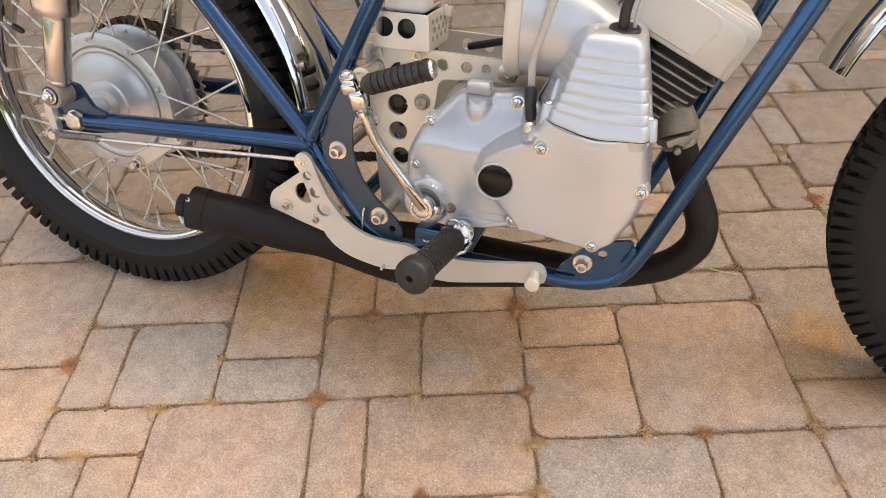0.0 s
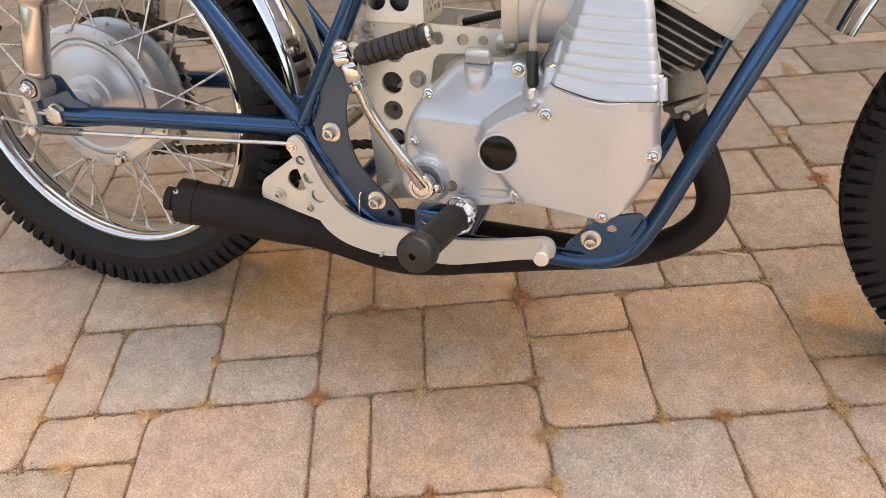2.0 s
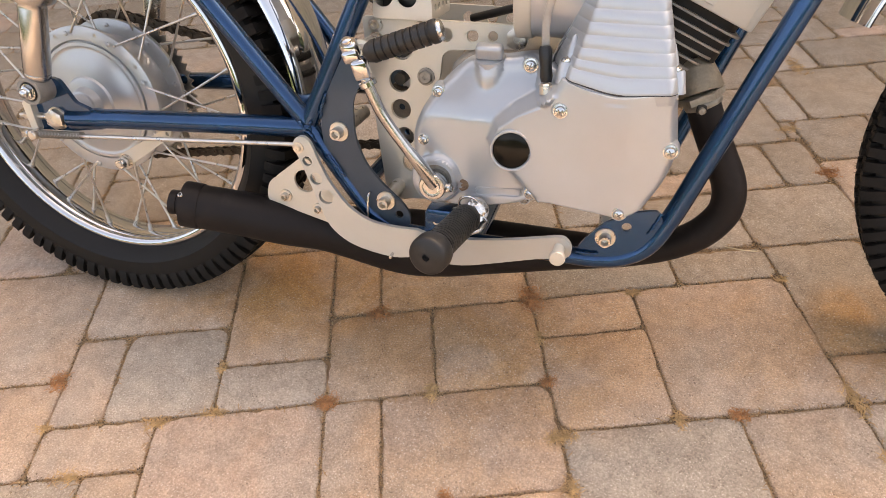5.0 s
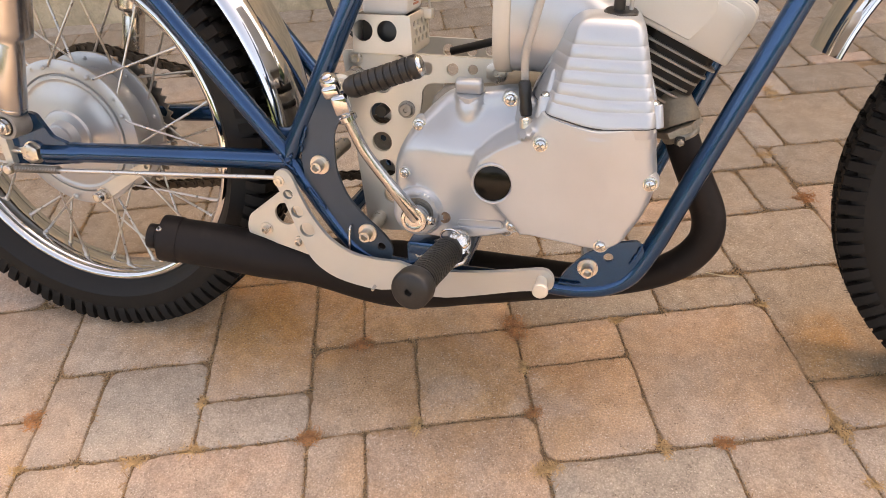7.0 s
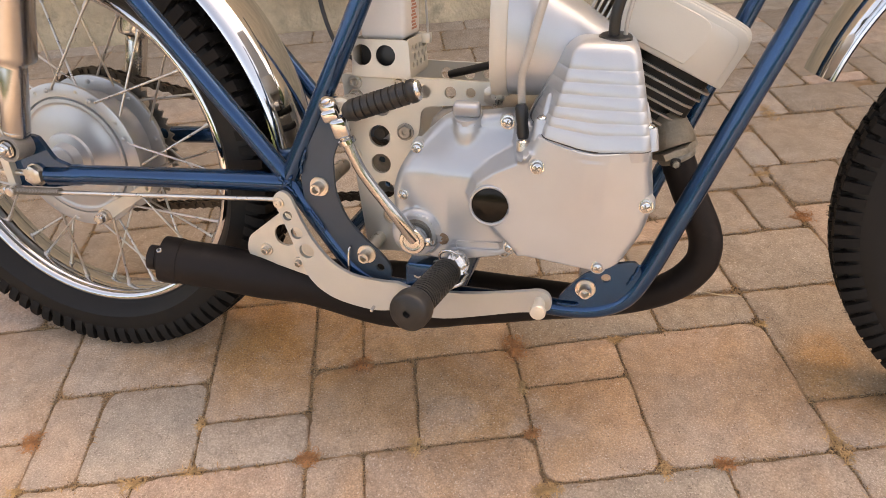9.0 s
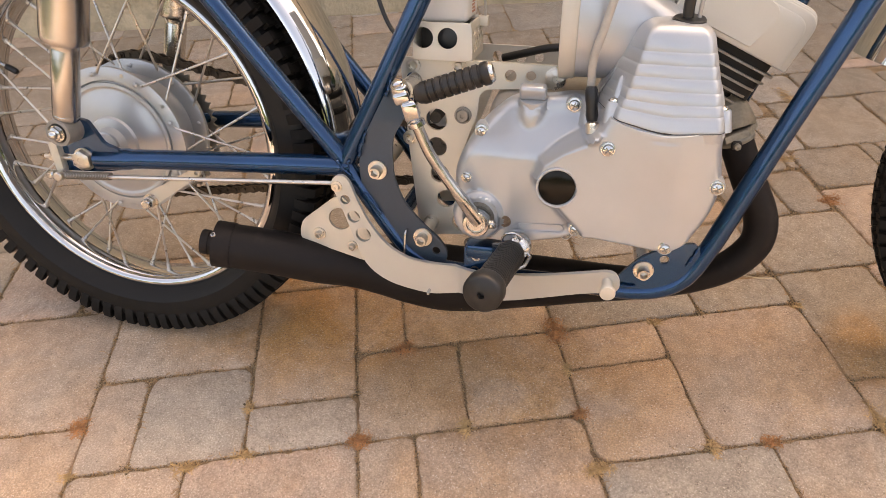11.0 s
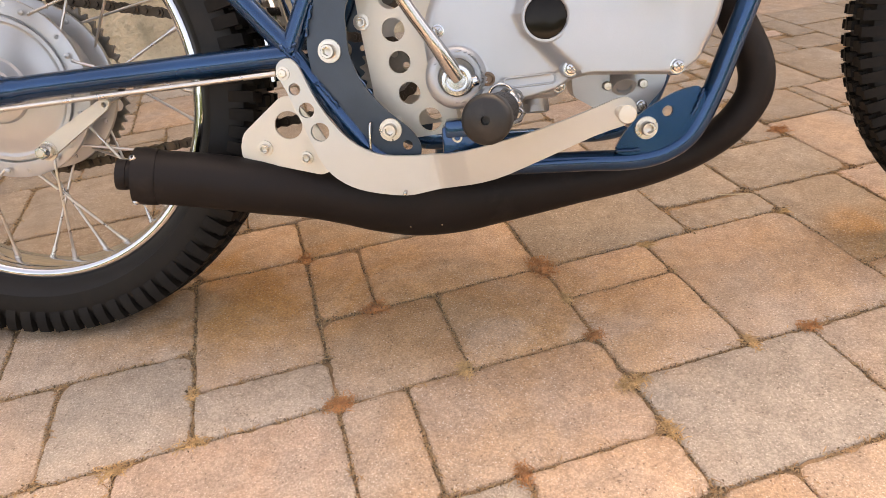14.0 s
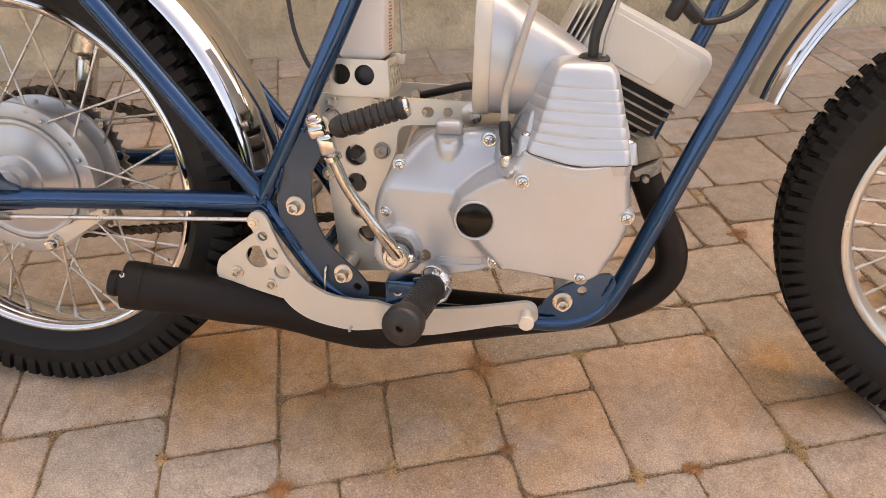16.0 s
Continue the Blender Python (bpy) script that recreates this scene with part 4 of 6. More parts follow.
ring = [(0.6040 + 0.0120 * math.cos(w), -0.166 - 0.006 * math.sin(w), 0.2805 + 0.012 * math.sin(w)) for w in np.linspace(0.2, 2 * math.pi + 1.2, 40)]
tube("footrest_spring", ring, 0.0016, STEEL, bike, "bright steel footrest spring", 8)
tube("footrest_spring", [(0.617, -0.166, 0.272), (0.626, -0.170, 0.263), (0.621, -0.184, 0.258), (0.607, -0.196, 0.256)], 0.0024, STEEL, bike, "", 8)

# ---- engine
PORTMAT = surf("scorched_casting", (0.27, 0.225, 0.165), 0.6, 0.5, 0.35, 30, 300, 0.4, 0.0012)
def poly_dist(px, pz, poly):
    """Signed distance to a closed outline, positive inside."""
    poly = np.array(poly, float)
    d = np.full(px.shape, 1e9)
    inside = np.zeros(px.shape, bool)
    for i in range(len(poly)):
        a, b = poly[i - 1], poly[i]
        e = b - a
        wx, wz = px - a[0], pz - a[1]
        s = np.clip((wx * e[0] + wz * e[1]) / (e @ e + 1e-12), 0, 1)
        d = np.minimum(d, np.hypot(wx - e[0] * s, wz - e[1] * s))
        cross = ((a[1] > pz) != (b[1] > pz)) & (px < (b[0] - a[0]) * (pz - a[1]) / (b[1] - a[1] + 1e-12) + a[0])
        inside ^= cross
    return np.where(inside, d, -d)


def smooth(x, lo, hi):
    s = np.clip((x - lo) / (hi - lo), 0, 1)
    return s * s * (3 - 2 * s)


def casting(name, outline, centre, height, base, mat, parent, label, rings=46, round_r=0.012):
    """A cast cover: rings of its outline drawn in to its centre, and raised to height(a, h, edge distance)."""
    out = np.array(outline)
    n = len(out)
    c = np.array(centre)
    s = np.linspace(0, 1, rings) ** 1.25
    A = out[None, :, 0] * (1 - s[:, None]) + c[0] * s[:, None]
    H = out[None, :, 1] * (1 - s[:, None]) + c[1] * s[:, None]
    d = np.maximum(poly_dist(A, H, outline), 0)
    d[0] = 0
    rr = round_r(A, H) if callable(round_r) else round_r
    k = np.clip(d / rr, 0, 1)
    edge = np.sqrt(1 - (1 - k) ** 2)
    top = height(A, H, d)
    b = base + (top - base) * (0.55 + 0.45 * edge)
    verts = [(A[i, j], b[i, j], H[i, j]) for i in range(rings) for j in range(n)]
    faces = [(i * n + j, i * n + (j + 1) % n, (i + 1) * n + (j + 1) % n, (i + 1) * n + j) for i in range(rings - 1) for j in range(n)]
    o = len(verts)
    verts += [(p[0], base, p[1]) for p in out]
    faces += [(j, (j + 1) % n, o + (j + 1) % n, o + j) for j in range(n)]
    faces.append(tuple(range(o, o + n)))
    return solid(name, verts, faces, mat, parent, label, 50)


engine = block("engine", (0.560, -0.098, 0.300), (0.800, 0.085, 0.430), CAST_RAW, bike, "silver two-stroke engine with ribbed covers", 0.02, seg=3)
block("crankcase", (0.548, -0.112, 0.2700), (0.672, 0.085, 0.330), CAST, engine, "silver lower crankcase casting", 0.010, seg=3)

COVER = spline([(0.690, 0.4385), (0.664, 0.4440), (0.632, 0.4395), (0.594, 0.4360), (0.571, 0.4195), (0.553, 0.4000), (0.538, 0.3765), (0.5295, 0.3510), (0.5300, 0.3220), (0.5370, 0.2960), (0.5520, 0.2755), (0.5800, 0.2675), (0.6200, 0.2710), (0.6600, 0.2795), (0.6850, 0.2930), (0.7100, 0.2932), (0.7440, 0.2915), (0.7740, 0.2915), (0.7970, 0.3070), (0.8130, 0.3350), (0.8195, 0.3660), (0.8155, 0.3950), (0.8085, 0.4290), (0.7880, 0.4280), (0.7530, 0.4240), (0.7180, 0.4285)], 6, closed=True)
DOME = [(0.692, 0.50), (0.6905, 0.435), (0.684, 0.421), (0.670, 0.4085), (0.647, 0.3955), (0.6275, 0.379), (0.6205, 0.357), (0.6285, 0.340), (0.643, 0.327), (0.662, 0.308), (0.674, 0.296), (0.69, 0.27), (0.9, 0.27), (0.9, 0.50)]


def cover_height(A, H, d):
    lobe = -0.147 + 0.026 * smooth(H, 0.372, 0.432) - 0.004 * smooth(A, 0.56, 0.60)
    dome = -0.1735 - 0.024 * (A - 0.65) / 0.16 + 0.016 * smooth(A, 0.765, 0.840)
    # soft facets that run down from the ribbed cover and die out
    facet = np.minimum(np.clip((A - 0.714) / 0.032, 0, 1), np.clip((0.802 - A) / 0.034, 0, 1))
    dome = dome - 0.0042 * facet * smooth(H, 0.335, 0.424) + 0.0016
    ds = poly_dist(A, H, DOME)
    b = lobe + (dome - lobe) * smooth(ds, -0.003, 0.009)
    rb = np.hypot(A - 0.650, H - 0.352)
    b = b + 0.006 * smooth(rb, 0.0205, 0.0190)
    rk = np.hypot(A - 0.561, H - 0.301)
    b = b - 0.010 * smooth(rk, 0.030, 0.025) + 0.016 * smooth(rk, 0.0250, 0.0225)
    rc = np.hypot(A - 0.614, np.minimum(H - 0.432, 0) * 0.5)
    b = b - 0.010 * smooth(rc, 0.017, 0.009) * smooth(H, 0.395, 0.425)
    rf = np.hypot(A - 0.679, np.minimum(H - 0.416, 0))
    b = b - 0.012 * smooth(rf, 0.013, 0.007)
    slot = np.maximum(np.abs(A - 0.634) - 0.026, np.abs(H - 0.2925 - 0.05 * (A - 0.634)) - 0.0045)
    b = b + 0.0018 * smooth(slot, 0.0012, -0.0005)
    return b


cover = casting("side_cover", COVER, (0.66, 0.352), cover_height, -0.100, CAST, engine, "large silver painted engine side cover", 84, lambda A, H: 0.0115 - 0.0100 * smooth(H, 0.413, 0.424) * smooth(A, 0.69, 0.70) - 0.0062 * smooth(H, 0.318, 0.304))

GLASS = surf("dark_sight_glass", (0.010, 0.008, 0.006), 0.16, 0.0, 0.3, 30, 200, 0.0, rvar=0.04, spec=0.18)
lathe("sight_glass", (0.650, -0.1690, 0.352), [(0.0206, -0.002), (0.0206, 0.0020), (0.018, 0.0028), (0.010, 0.0038), (0.001, 0.0042)], GLASS, engine, "round dark glossy inspection window", 40)
lathe("window_rim", (0.650, -0.1690, 0.352), [(0.0240, 0.0010), (0.0236, 0.0044), (0.0226, 0.0054), (0.0212, 0.0054), (0.0204, 0.0046), (0.0203, -0.0020)], CAST, engine, "", 56, close=False)

# ribbed cover, built up tier by tier: flat front, slanting flanks, each tier proud of the one above
def build_ribbed_cover(name, mat, label, only=None):
    steps = (0.4990, 0.4868, 0.4752, 0.4628, 0.4508, 0.4400)
    rows = [(0.4150, 1.5), (0.4250, 5.2), (0.4266, 5.95), (0.4290, 6), (0.4330, 6)]
    for i, h in reversed(list(enumerate(steps))):
        rows += [(h - 0.0046, i + 1.0), (h - 0.0022, i + 0.93), (h - 0.0004, i + 0.60), (h + 0.0007, i + 0.05), (h + 0.0011, i - 0.30), (h + 0.0018, i - 0.27), (h + 0.0024, i + 0.02)]
    rows += [(0.5060, 0), (0.5150, 0), (0.5205, 0), (0.5240, 0), (0.5262, 0), (0.5270, 0)]
    rows = only or rows
    verts, faces, n = [], [], None
    for h, tier in rows:
        s = (h - 0.427) / 0.095
        out = 0.0008 * tier
        front = -0.1660 - 0.0167 * (1 - s) - out
        left_f = 0.7024 + 0.0200 * max(0, s) ** 0.9 - 0.7 * out + 0.004
        left_b = 0.6809 + 0.0335 * max(0, s) ** 1.4 - 0.7 * out + 0.004
        right = 0.8075 - 0.0200 * max(0, s) ** 1.2 + 0.25 * out
        shrink = max(0.0, (h - 0.5135) / 0.0135)
        t = 0.020 * (1 - math.sqrt(max(0.0, 1 - shrink**2)))
        front, left_f, left_b, right = front + t, left_f + t * 0.7, left_b + t * 0.6, right - t * 0.7
        crest = left_f + 0.42 * (right - left_f)
        sec = fillet([(left_b, -0.085), (left_b, -0.128), (left_f, front + 0.0022), (crest, front - 0.0012), (right - 0.007, front + 0.0024), (right, front + 0.011), (right, -0.085)], [0.001, 0.010, 0.0045, 0.012, 0.004, 0.005, 0.001], 5)
        for a, b in sec:
            k = 0.427 - (np.interp(a, (0.664, 0.690, 0.718, 0.753, 0.788, 0.8085), (0.4440, 0.4385, 0.4285, 0.4240, 0.4280, 0.4290)) + 0.0010)
            tilt = 0.15 * (a - 0.752) * max(0.0, min(1.0, 1 - s)) if b < -0.13 else 0.0
            verts.append((a, b - tilt, h - k * max(0.0, min(1.0, 1 - (h - 0.427) / 0.04))))
        n = len(sec)
    m = len(rows)
    faces = [(i * n + j, i * n + (j + 1) % n, (i + 1) * n + (j + 1) % n, (i + 1) * n + j) for i in range(m - 1) for j in range(n)]
    faces += [tuple(range(n)), tuple(range((m - 1) * n, m * n))]
    return solid(name, verts, faces, mat, engine, label, 35)


build_ribbed_cover("ribbed_cover", CAST, "silver ribbed carburettor cover")
# black strip added along the seam to draw its dark gap
build_ribbed_cover("gasket", PLASTIC, "thin black seam line between the covers", [(0.4251, 6.25), (0.4257, 6.25)])
for a, b, h in ((0.7000, -0.1615, 0.4475), (0.8050, -0.1720, 0.4475)):
    lean = (0.10 if a < 0.75 else -0.16, 0.12, 1)
    lathe("lug", (a, b, h), [(0.0080, -0.022), (0.0078, -0.002), (0.0070, 0.0), (0.0010, 0.0004)], CAST, engine, "", 24, axis=lean)
    lathe("lug_cone", (a + (0.003 if a < 0.75 else -0.003), b + 0.0045, h), [(0.0058, -0.002), (0.0048, 0.010), (0.0028, 0.023), (0.0005, 0.026)], CAST, engine, "", 20, axis=lean)
    phillips("screw", (a - 0.0005, b - 0.0015, h), 0.0052, engine, "", (0, -0.25, 1))
# screws round the covers, on the faces where they sit
for a, h, r, up in ((0.6991, 0.4019, 0.0060, 0.001), (0.8105, 0.3711, 0.0058, 0.002), (0.6736, 0.3027, 0.0056, 0.001), (0.7699, 0.2995, 0.0056, 0.001), (0.6598, 0.4335, 0.0060, 0.003), (0.5590, 0.3995, 0.0056, 0.002), (0.5447, 0.3469, 0.0050, 0.001), (0.6640, 0.2850, 0.0048, 0.001)):
    q = np.array([[a]]), np.array([[h]])
    k = min(1.0, float(poly_dist(*q, COVER)[0, 0]) / 0.0115)
    top = float(cover_height(*q, None)[0, 0])
    b = -0.100 + (top + 0.100) * (0.55 + 0.45 * math.sqrt(max(0.0, 1 - (1 - k) ** 2))) - up
    lathe("screw_boss", (a, b + 0.016, h), [(r * 1.75, 0), (r * 1.6, 0.013), (r * 1.45, 0.0155), (r * 0.4, 0.0157)], CAST, engine, "", 22)
    phillips("screw", (a, b, h), r, engine)
lathe("boss_ring", (0.561, -0.140, 0.301), [(0.0325, 0.002), (0.0300, 0.0108), (0.0268, 0.0143), (0.0222, 0.0152), (0.0190, 0.0142), (0.0182, -0.004)], CAST, engine, "cast ring round the kick-start shaft", 48, close=False)
lathe("shaft_seal", (0.561, -0.140, 0.301), [(0.0184, 0.0), (0.0184, 0.0105), (0.012, 0.0110), (0.001, 0.0110)], FINMAT, engine, "grey shaft seal", 36)
pad = [(0.634 + sx * 0.0215 + 0.0048 * math.sin(radians(q)) * sx, 0.2928 + 0.0048 * math.cos(radians(q)) * sx + 0.05 * sx * 0.0215) for sx in (1, -1) for q in range(0, 181, 20)]
tube("cast_pad", [(a, -0.1512, h) for a, h in pad + pad[:1]], 0.0009, CAST, engine, "raised oval outline on the casting", 6)
lathe("drain_screw", (0.5925, -0.1500, 0.2970), [(0.0075, -0.012), (0.0072, 0.001), (0.0060, 0.003), (0.0045, 0.0032), (0.0040, 0.001), (0.0006, 0.001)], RUSTY, engine, "rusty threaded plug", 20, hexed=(2, 3))

# oil filler cap
lathe("filler_cap", (0.614, -0.118, 0.4315), [(0.0170, -0.016), (0.0175, 0.0), (0.0178, 0.003), (0.0168, 0.0048), (0.0168, 0.007), (0.0162, 0.0085), (0.001, 0.009)], CAST, engine, "silver oil filler cap with grip bar", 36, axis=(0, -0.38, 0.92))
block("cap_grip", (-0.0150, -0.0070, 0.006), (0.0150, 0.0070, 0.022), CAST, engine, "", 0.004, pose(0.614, -0.121, 0.4325, 22, 0, 0), 3)

# lower crankcase, drain and selector housing
HOUSING = fillet([(0.689, 0.292), (0.691, 0.2655), (0.713, 0.2520), (0.732, 0.2405), (0.7500, 0.2385), (0.7710, 0.2440), (0.794, 0.2695), (0.800, 0.300)], 0.008, 5)
plate("gearbox_housing", HOUSING, [], -0.060, 0.05, CAST, engine, "silver lower gear housing")
plate("housing_flange", fillet([(0.695, 0.292), (0.757, 0.2375), (0.779, 0.2430), (0.7995, 0.2725), (0.808, 0.300)], 0.008, 5), [], -0.040, 0.03, PLATE, engine, "cream cast flange of the gear housing")
lathe("housing_bulge", (0.7465, -0.058, 0.2850), [(0.0140, 0), (0.0136, 0.016), (0.0125, 0.0185), (0.0090, 0.0188), (0.0080, 0.0150), (0.001, 0.0150)], CAST, engine, "", 32, axis=(0, -0.75, -0.66))
for a in (0.7289, 0.7689):
    hexbolt("housing_bolt", (a, -0.060, 0.2750), 0.0046, ZINC, engine, "", axis=(0, -1, 0), length=1.6)
lathe("drain_plug", (0.6490, -0.048, 0.2630), [(0.0155, -0.03), (0.0150, 0.004), (0.0135, 0.0045), (0.0132, 0.0125), (0.0115, 0.0145), (0.001, 0.0145)], CAST, engine, "silver hexagon drain plug", 24, axis=(0, -0.1, -1), hexed=(2, 3))
for a, b, h in ((0.7690, -0.060, 0.2500), (0.727, -0.060, 0.2495)):
    phillips("screw", (a, b, h), 0.0050, engine)
tube("lower_mount", [(0.752, -0.030, 0.275), (0.756, -0.045, 0.232)], 0.0085, DARK, engine)

# air cleaner casting behind the covers, with its polished band
secs = [(0.656, 0.600, 0.070), (0.668, 0.592, 0.070), (0.684, 0.580, 0.068), (0.705, 0.567, 0.064), (0.732, 0.551, 0.058), (0.752, 0.538, 0.052), (0.775, 0.522, 0.046)]
verts, faces, seg = [], [], 40
for a, top, half in secs:
    lowh = 0.4555
    for j in range(seg):
        w = 2 * math.pi * j / seg
        cx, cz = math.cos(w), math.sin(w)
        e = 0.72
        verts.append((a, -0.068 + half * math.copysign(abs(cx) ** e, cx), (top + lowh) / 2 + (top - lowh) / 2 * math.copysign(abs(cz) ** e, cz)))
for i in range(len(secs) - 1):
    for j in range(seg):
        faces.append((i * seg + j, i * seg + (j + 1) % seg, (i + 1) * seg + (j + 1) % seg, (i + 1) * seg + j))
faces += [tuple(range(seg)), tuple(range((len(secs) - 1) * seg, len(secs) * seg))]
solid("air_cleaner", verts, faces, CAST, engine, "silver cast air intake housing", 50)
verts, faces = [], []
prof = ((0.6420, 0.93), (0.6390, 0.985), (0.6385, 1.02), (0.6400, 1.035), (0.6550, 1.03), (0.6565, 1.01), (0.6570, 0.93))
for a, k in prof:
    for j in range(seg):
        w = 2 * math.pi * j / seg
        cx, cz = math.cos(w), math.sin(w)
        verts.append((a, -0.068 + 0.070 * k * math.copysign(abs(cx) ** 0.72, cx), 0.5278 + 0.0722 * k * math.copysign(abs(cz) ** 0.72, cz)))
for i in range(len(prof) - 1):
    for j in range(seg):
        faces.append((i * seg + j, i * seg + (j + 1) % seg, (i + 1) * seg + (j + 1) % seg, (i + 1) * seg + j))
faces.append(tuple(range(seg)))
solid("cleaner_band", verts, faces, COWLMAT, engine, "satin aluminium band of the air cleaner", 50)

# cylinder, tilted forward: fins, barrel and head
CYL = Matrix.Translation((0.842, -0.004, 0.4845)) @ Matrix.Rotation(radians(25), 4, "Y")


def slab(name, u0, u1, b0, b1, w0, w1, mat, label="", r=0.014, bev=0.0):
    out = fillet([(u0, b0), (u1, b0), (u1, b1), (u0, b1)], r, 5)
    v = [np.array(CYL @ Vector((u, b, w0))) for u, b in out] + [np.array(CYL @ Vector((u, b, w1))) for u, b in out]
    k = len(out)
    if bev:
        cu, cb = (u0 + u1) / 2, (b0 + b1) / 2
        v += [np.array(CYL @ Vector((u - bev * np.sign(u - cu), b - bev * np.sign(b - cb), w1 + bev))) for u, b in out]
    f = [tuple(range(k))] + [(j, (j + 1) % k, k + (j + 1) % k, k + j) for j in range(k)]
    if bev:
        f += [(k + j, k + (j + 1) % k, 2 * k + (j + 1) % k, 2 * k + j) for j in range(k)]
        f.append(tuple(range(2 * k, 3 * k)))
    else:
        f.append(tuple(range(k, 2 * k)))
    return solid(name, v, f, mat, engine, label, 40)


slab("barrel", -0.050, 0.033, -0.058, 0.052, -0.045, 0.0, BARREL_SHADE, "dark cylinder barrel", 0.02)
slab("barrel_foot", -0.050, 0.016, -0.052, 0.050, -0.100, -0.045, BARREL_SHADE, "", 0.02)
for i in range(9):
    k = 0.038 - 0.0036 * i
    slab("cooling_fin", -0.055, k, -0.067 + 0.0018 * i, 0.060, -0.0104 * (i + 1) - 0.0013, -0.0104 * (i + 1) + 0.0012, FINMAT, "", 0.016)
def cowl(name, inset, b0, b1, label=""):
    """A slice of the head cowl: its rounded side outline, between two distances across the bike."""
    out = fillet([(-0.098 + inset, 0.0005), (0.0410 - inset, 0.0005), (0.0410 - inset, 0.0625 - inset), (-0.098 + inset, 0.0625 - inset)], [0.003, 0.003, 0.019, 0.012], 6)
    e = 0.0016
    cu, cw = -0.028, 0.031
    rings = [(b0, e), (b0 + e * 0.4, e * 0.3), (b0 + e, 0.0), (b1, 0.0)]
    v = [np.array(CYL @ Vector((u - q * np.sign(u - cu), b, w - q * np.sign(w - cw)))) for b, q in rings for u, w in out]
    k = len(out)
    f = [tuple(range(k)), tuple(range(3 * k, 4 * k))] + [(i * k + j, i * k + (j + 1) % k, (i + 1) * k + (j + 1) % k, (i + 1) * k + j) for i in range(3) for j in range(k)]
    return solid(name, v, f, COWLMAT, engine, label, 40)


cowl("cylinder_head", 0.0, -0.0700, -0.0640, "silver box-shaped cylinder head cowl")
cowl("head_groove", 0.0010, -0.0640, -0.0610)
cowl("head_layer", -0.0022, -0.0610, -0.0520)
cowl("head_groove", -0.0008, -0.0520, -0.0490)
cowl("head_layer", -0.0044, -0.0490, 0.062)
cowl("head_face", 0.0075, -0.0714, -0.0690, "inset face of the head cowl")
panel = fillet([(-0.090, 0.006), (-0.008, 0.006), (0.004, 0.056), (-0.090, 0.056)], [0.002, 0.002, 0.030, 0.002], 8)
v = [np.array(CYL @ Vector((u, -0.0713, w))) for u, w in panel] + [np.array(CYL @ Vector((u * 0.985, -0.0732, 0.03 + (w - 0.03) * 0.96))) for u, w in panel]
k = len(panel)
solid("head_panel", v, [tuple(range(k, 2 * k))] + [(j, (j + 1) % k, k + (j + 1) % k, k + j) for j in range(k)], COWLMAT, engine, "raised panel on the head cowl", 40)
for i in range(4):
    slab("rear_fin", -0.1035 - 0.0065 * i, -0.1010 - 0.0065 * i, -0.066 + 0.003 * i, 0.058, 0.004, 0.060 - 0.004 * i, COWLMAT, "", 0.001)
tube("exhaust_port", [(0.832, -0.036, 0.424), (0.8400, -0.046, 0.408), (0.8440, -0.0505, 0.3990), (0.8455, -0.052, 0.3955)], [0.022, 0.0245, 0.0255, 0.0235], PORTMAT, engine, "", 28)
lathe("spark_plug_cap", (0.858, -0.02, 0.562), [(0.006, 0), (0.0085, 0.004), (0.0090, 0.03), (0.0075, 0.036), (0.0008, 0.037)], PLASTIC, engine, "black spark plug cap", 20, axis=(0.42, 0, 0.9))
tube("plug_lead", spline([(0.846, -0.01, 0.598), (0.868, -0.015, 0.584), (0.890, -0.012, 0.566), (0.905, -0.006, 0.560), (0.935, 0.0, 0.568), (0.962, 0.01, 0.590), (0.985, 0.02, 0.63)], 6), [0.0075] * 8 + [0.0085] * 6 + [0.0042] * 23, PLASTIC, bike, "black rubber spark plug lead", 14)

# engine mounting plate, drilled
EP = fillet([(0.444, 0.465), (0.645, 0.462), (0.645, 0.436), (0.551, 0.430), (0.544, 0.422), (0.542, 0.398), (0.525, 0.352), (0.530, 0.300), (0.555, 0.262), (0.560, 0.235), (0.472, 0.228), (0.466, 0.245), (0.453, 0.360), (0.449, 0.410)], 0.006)
EH = [(0.493, 0.430, 0.0150), (0.490, 0.389, 0.0140), (0.4905, 0.353, 0.0130), (0.4945, 0.3175, 0.0125), (0.503, 0.2825, 0.0125), (0.525, 0.251, 0.0135), (0.461, 0.436, 0.011), (0.549, 0.4475, 0.0080), (0.581, 0.4478, 0.0072), (0.6055, 0.4485, 0.0060)]
ep = plate("mounting_plate", EP, EH, -0.062, 0.006, PLATE, bike, "beige-grey aluminium engine plate drilled with holes")
plate("mounting_plate", EP, EH, 0.060, 0.006, PLATE, bike, "beige-grey aluminium engine plate drilled with holes")
for a, h in ((0.461, 0.4555), (0.518, 0.4570), (0.4555, 0.3635)):
    allen("plate_bolt", (a, -0.0625, h), 0.0055, ZINC, ep, "", washer=0.0092)
hexbolt("plate_nut", (0.5240, -0.0625, 0.3968), 0.0078, SPROCKET, ep, "brown hexagon nut on a bright washer", washer=0.0108, length=0.6)
hexbolt("plate_nut", (0.6345, -0.064, 0.4480), 0.0115, ZINC, ep, "", washer=0.013, length=0.55)
tube("frame_crossbar", [(0.492, -0.055, 0.425), (0.492, 0.10, 0.425)], 0.009, DARK, bike)
tube("swingarm_pivot", [(0.486, -0.05, 0.388), (0.486, 0.055, 0.388)], 0.0075, DARK, bike)

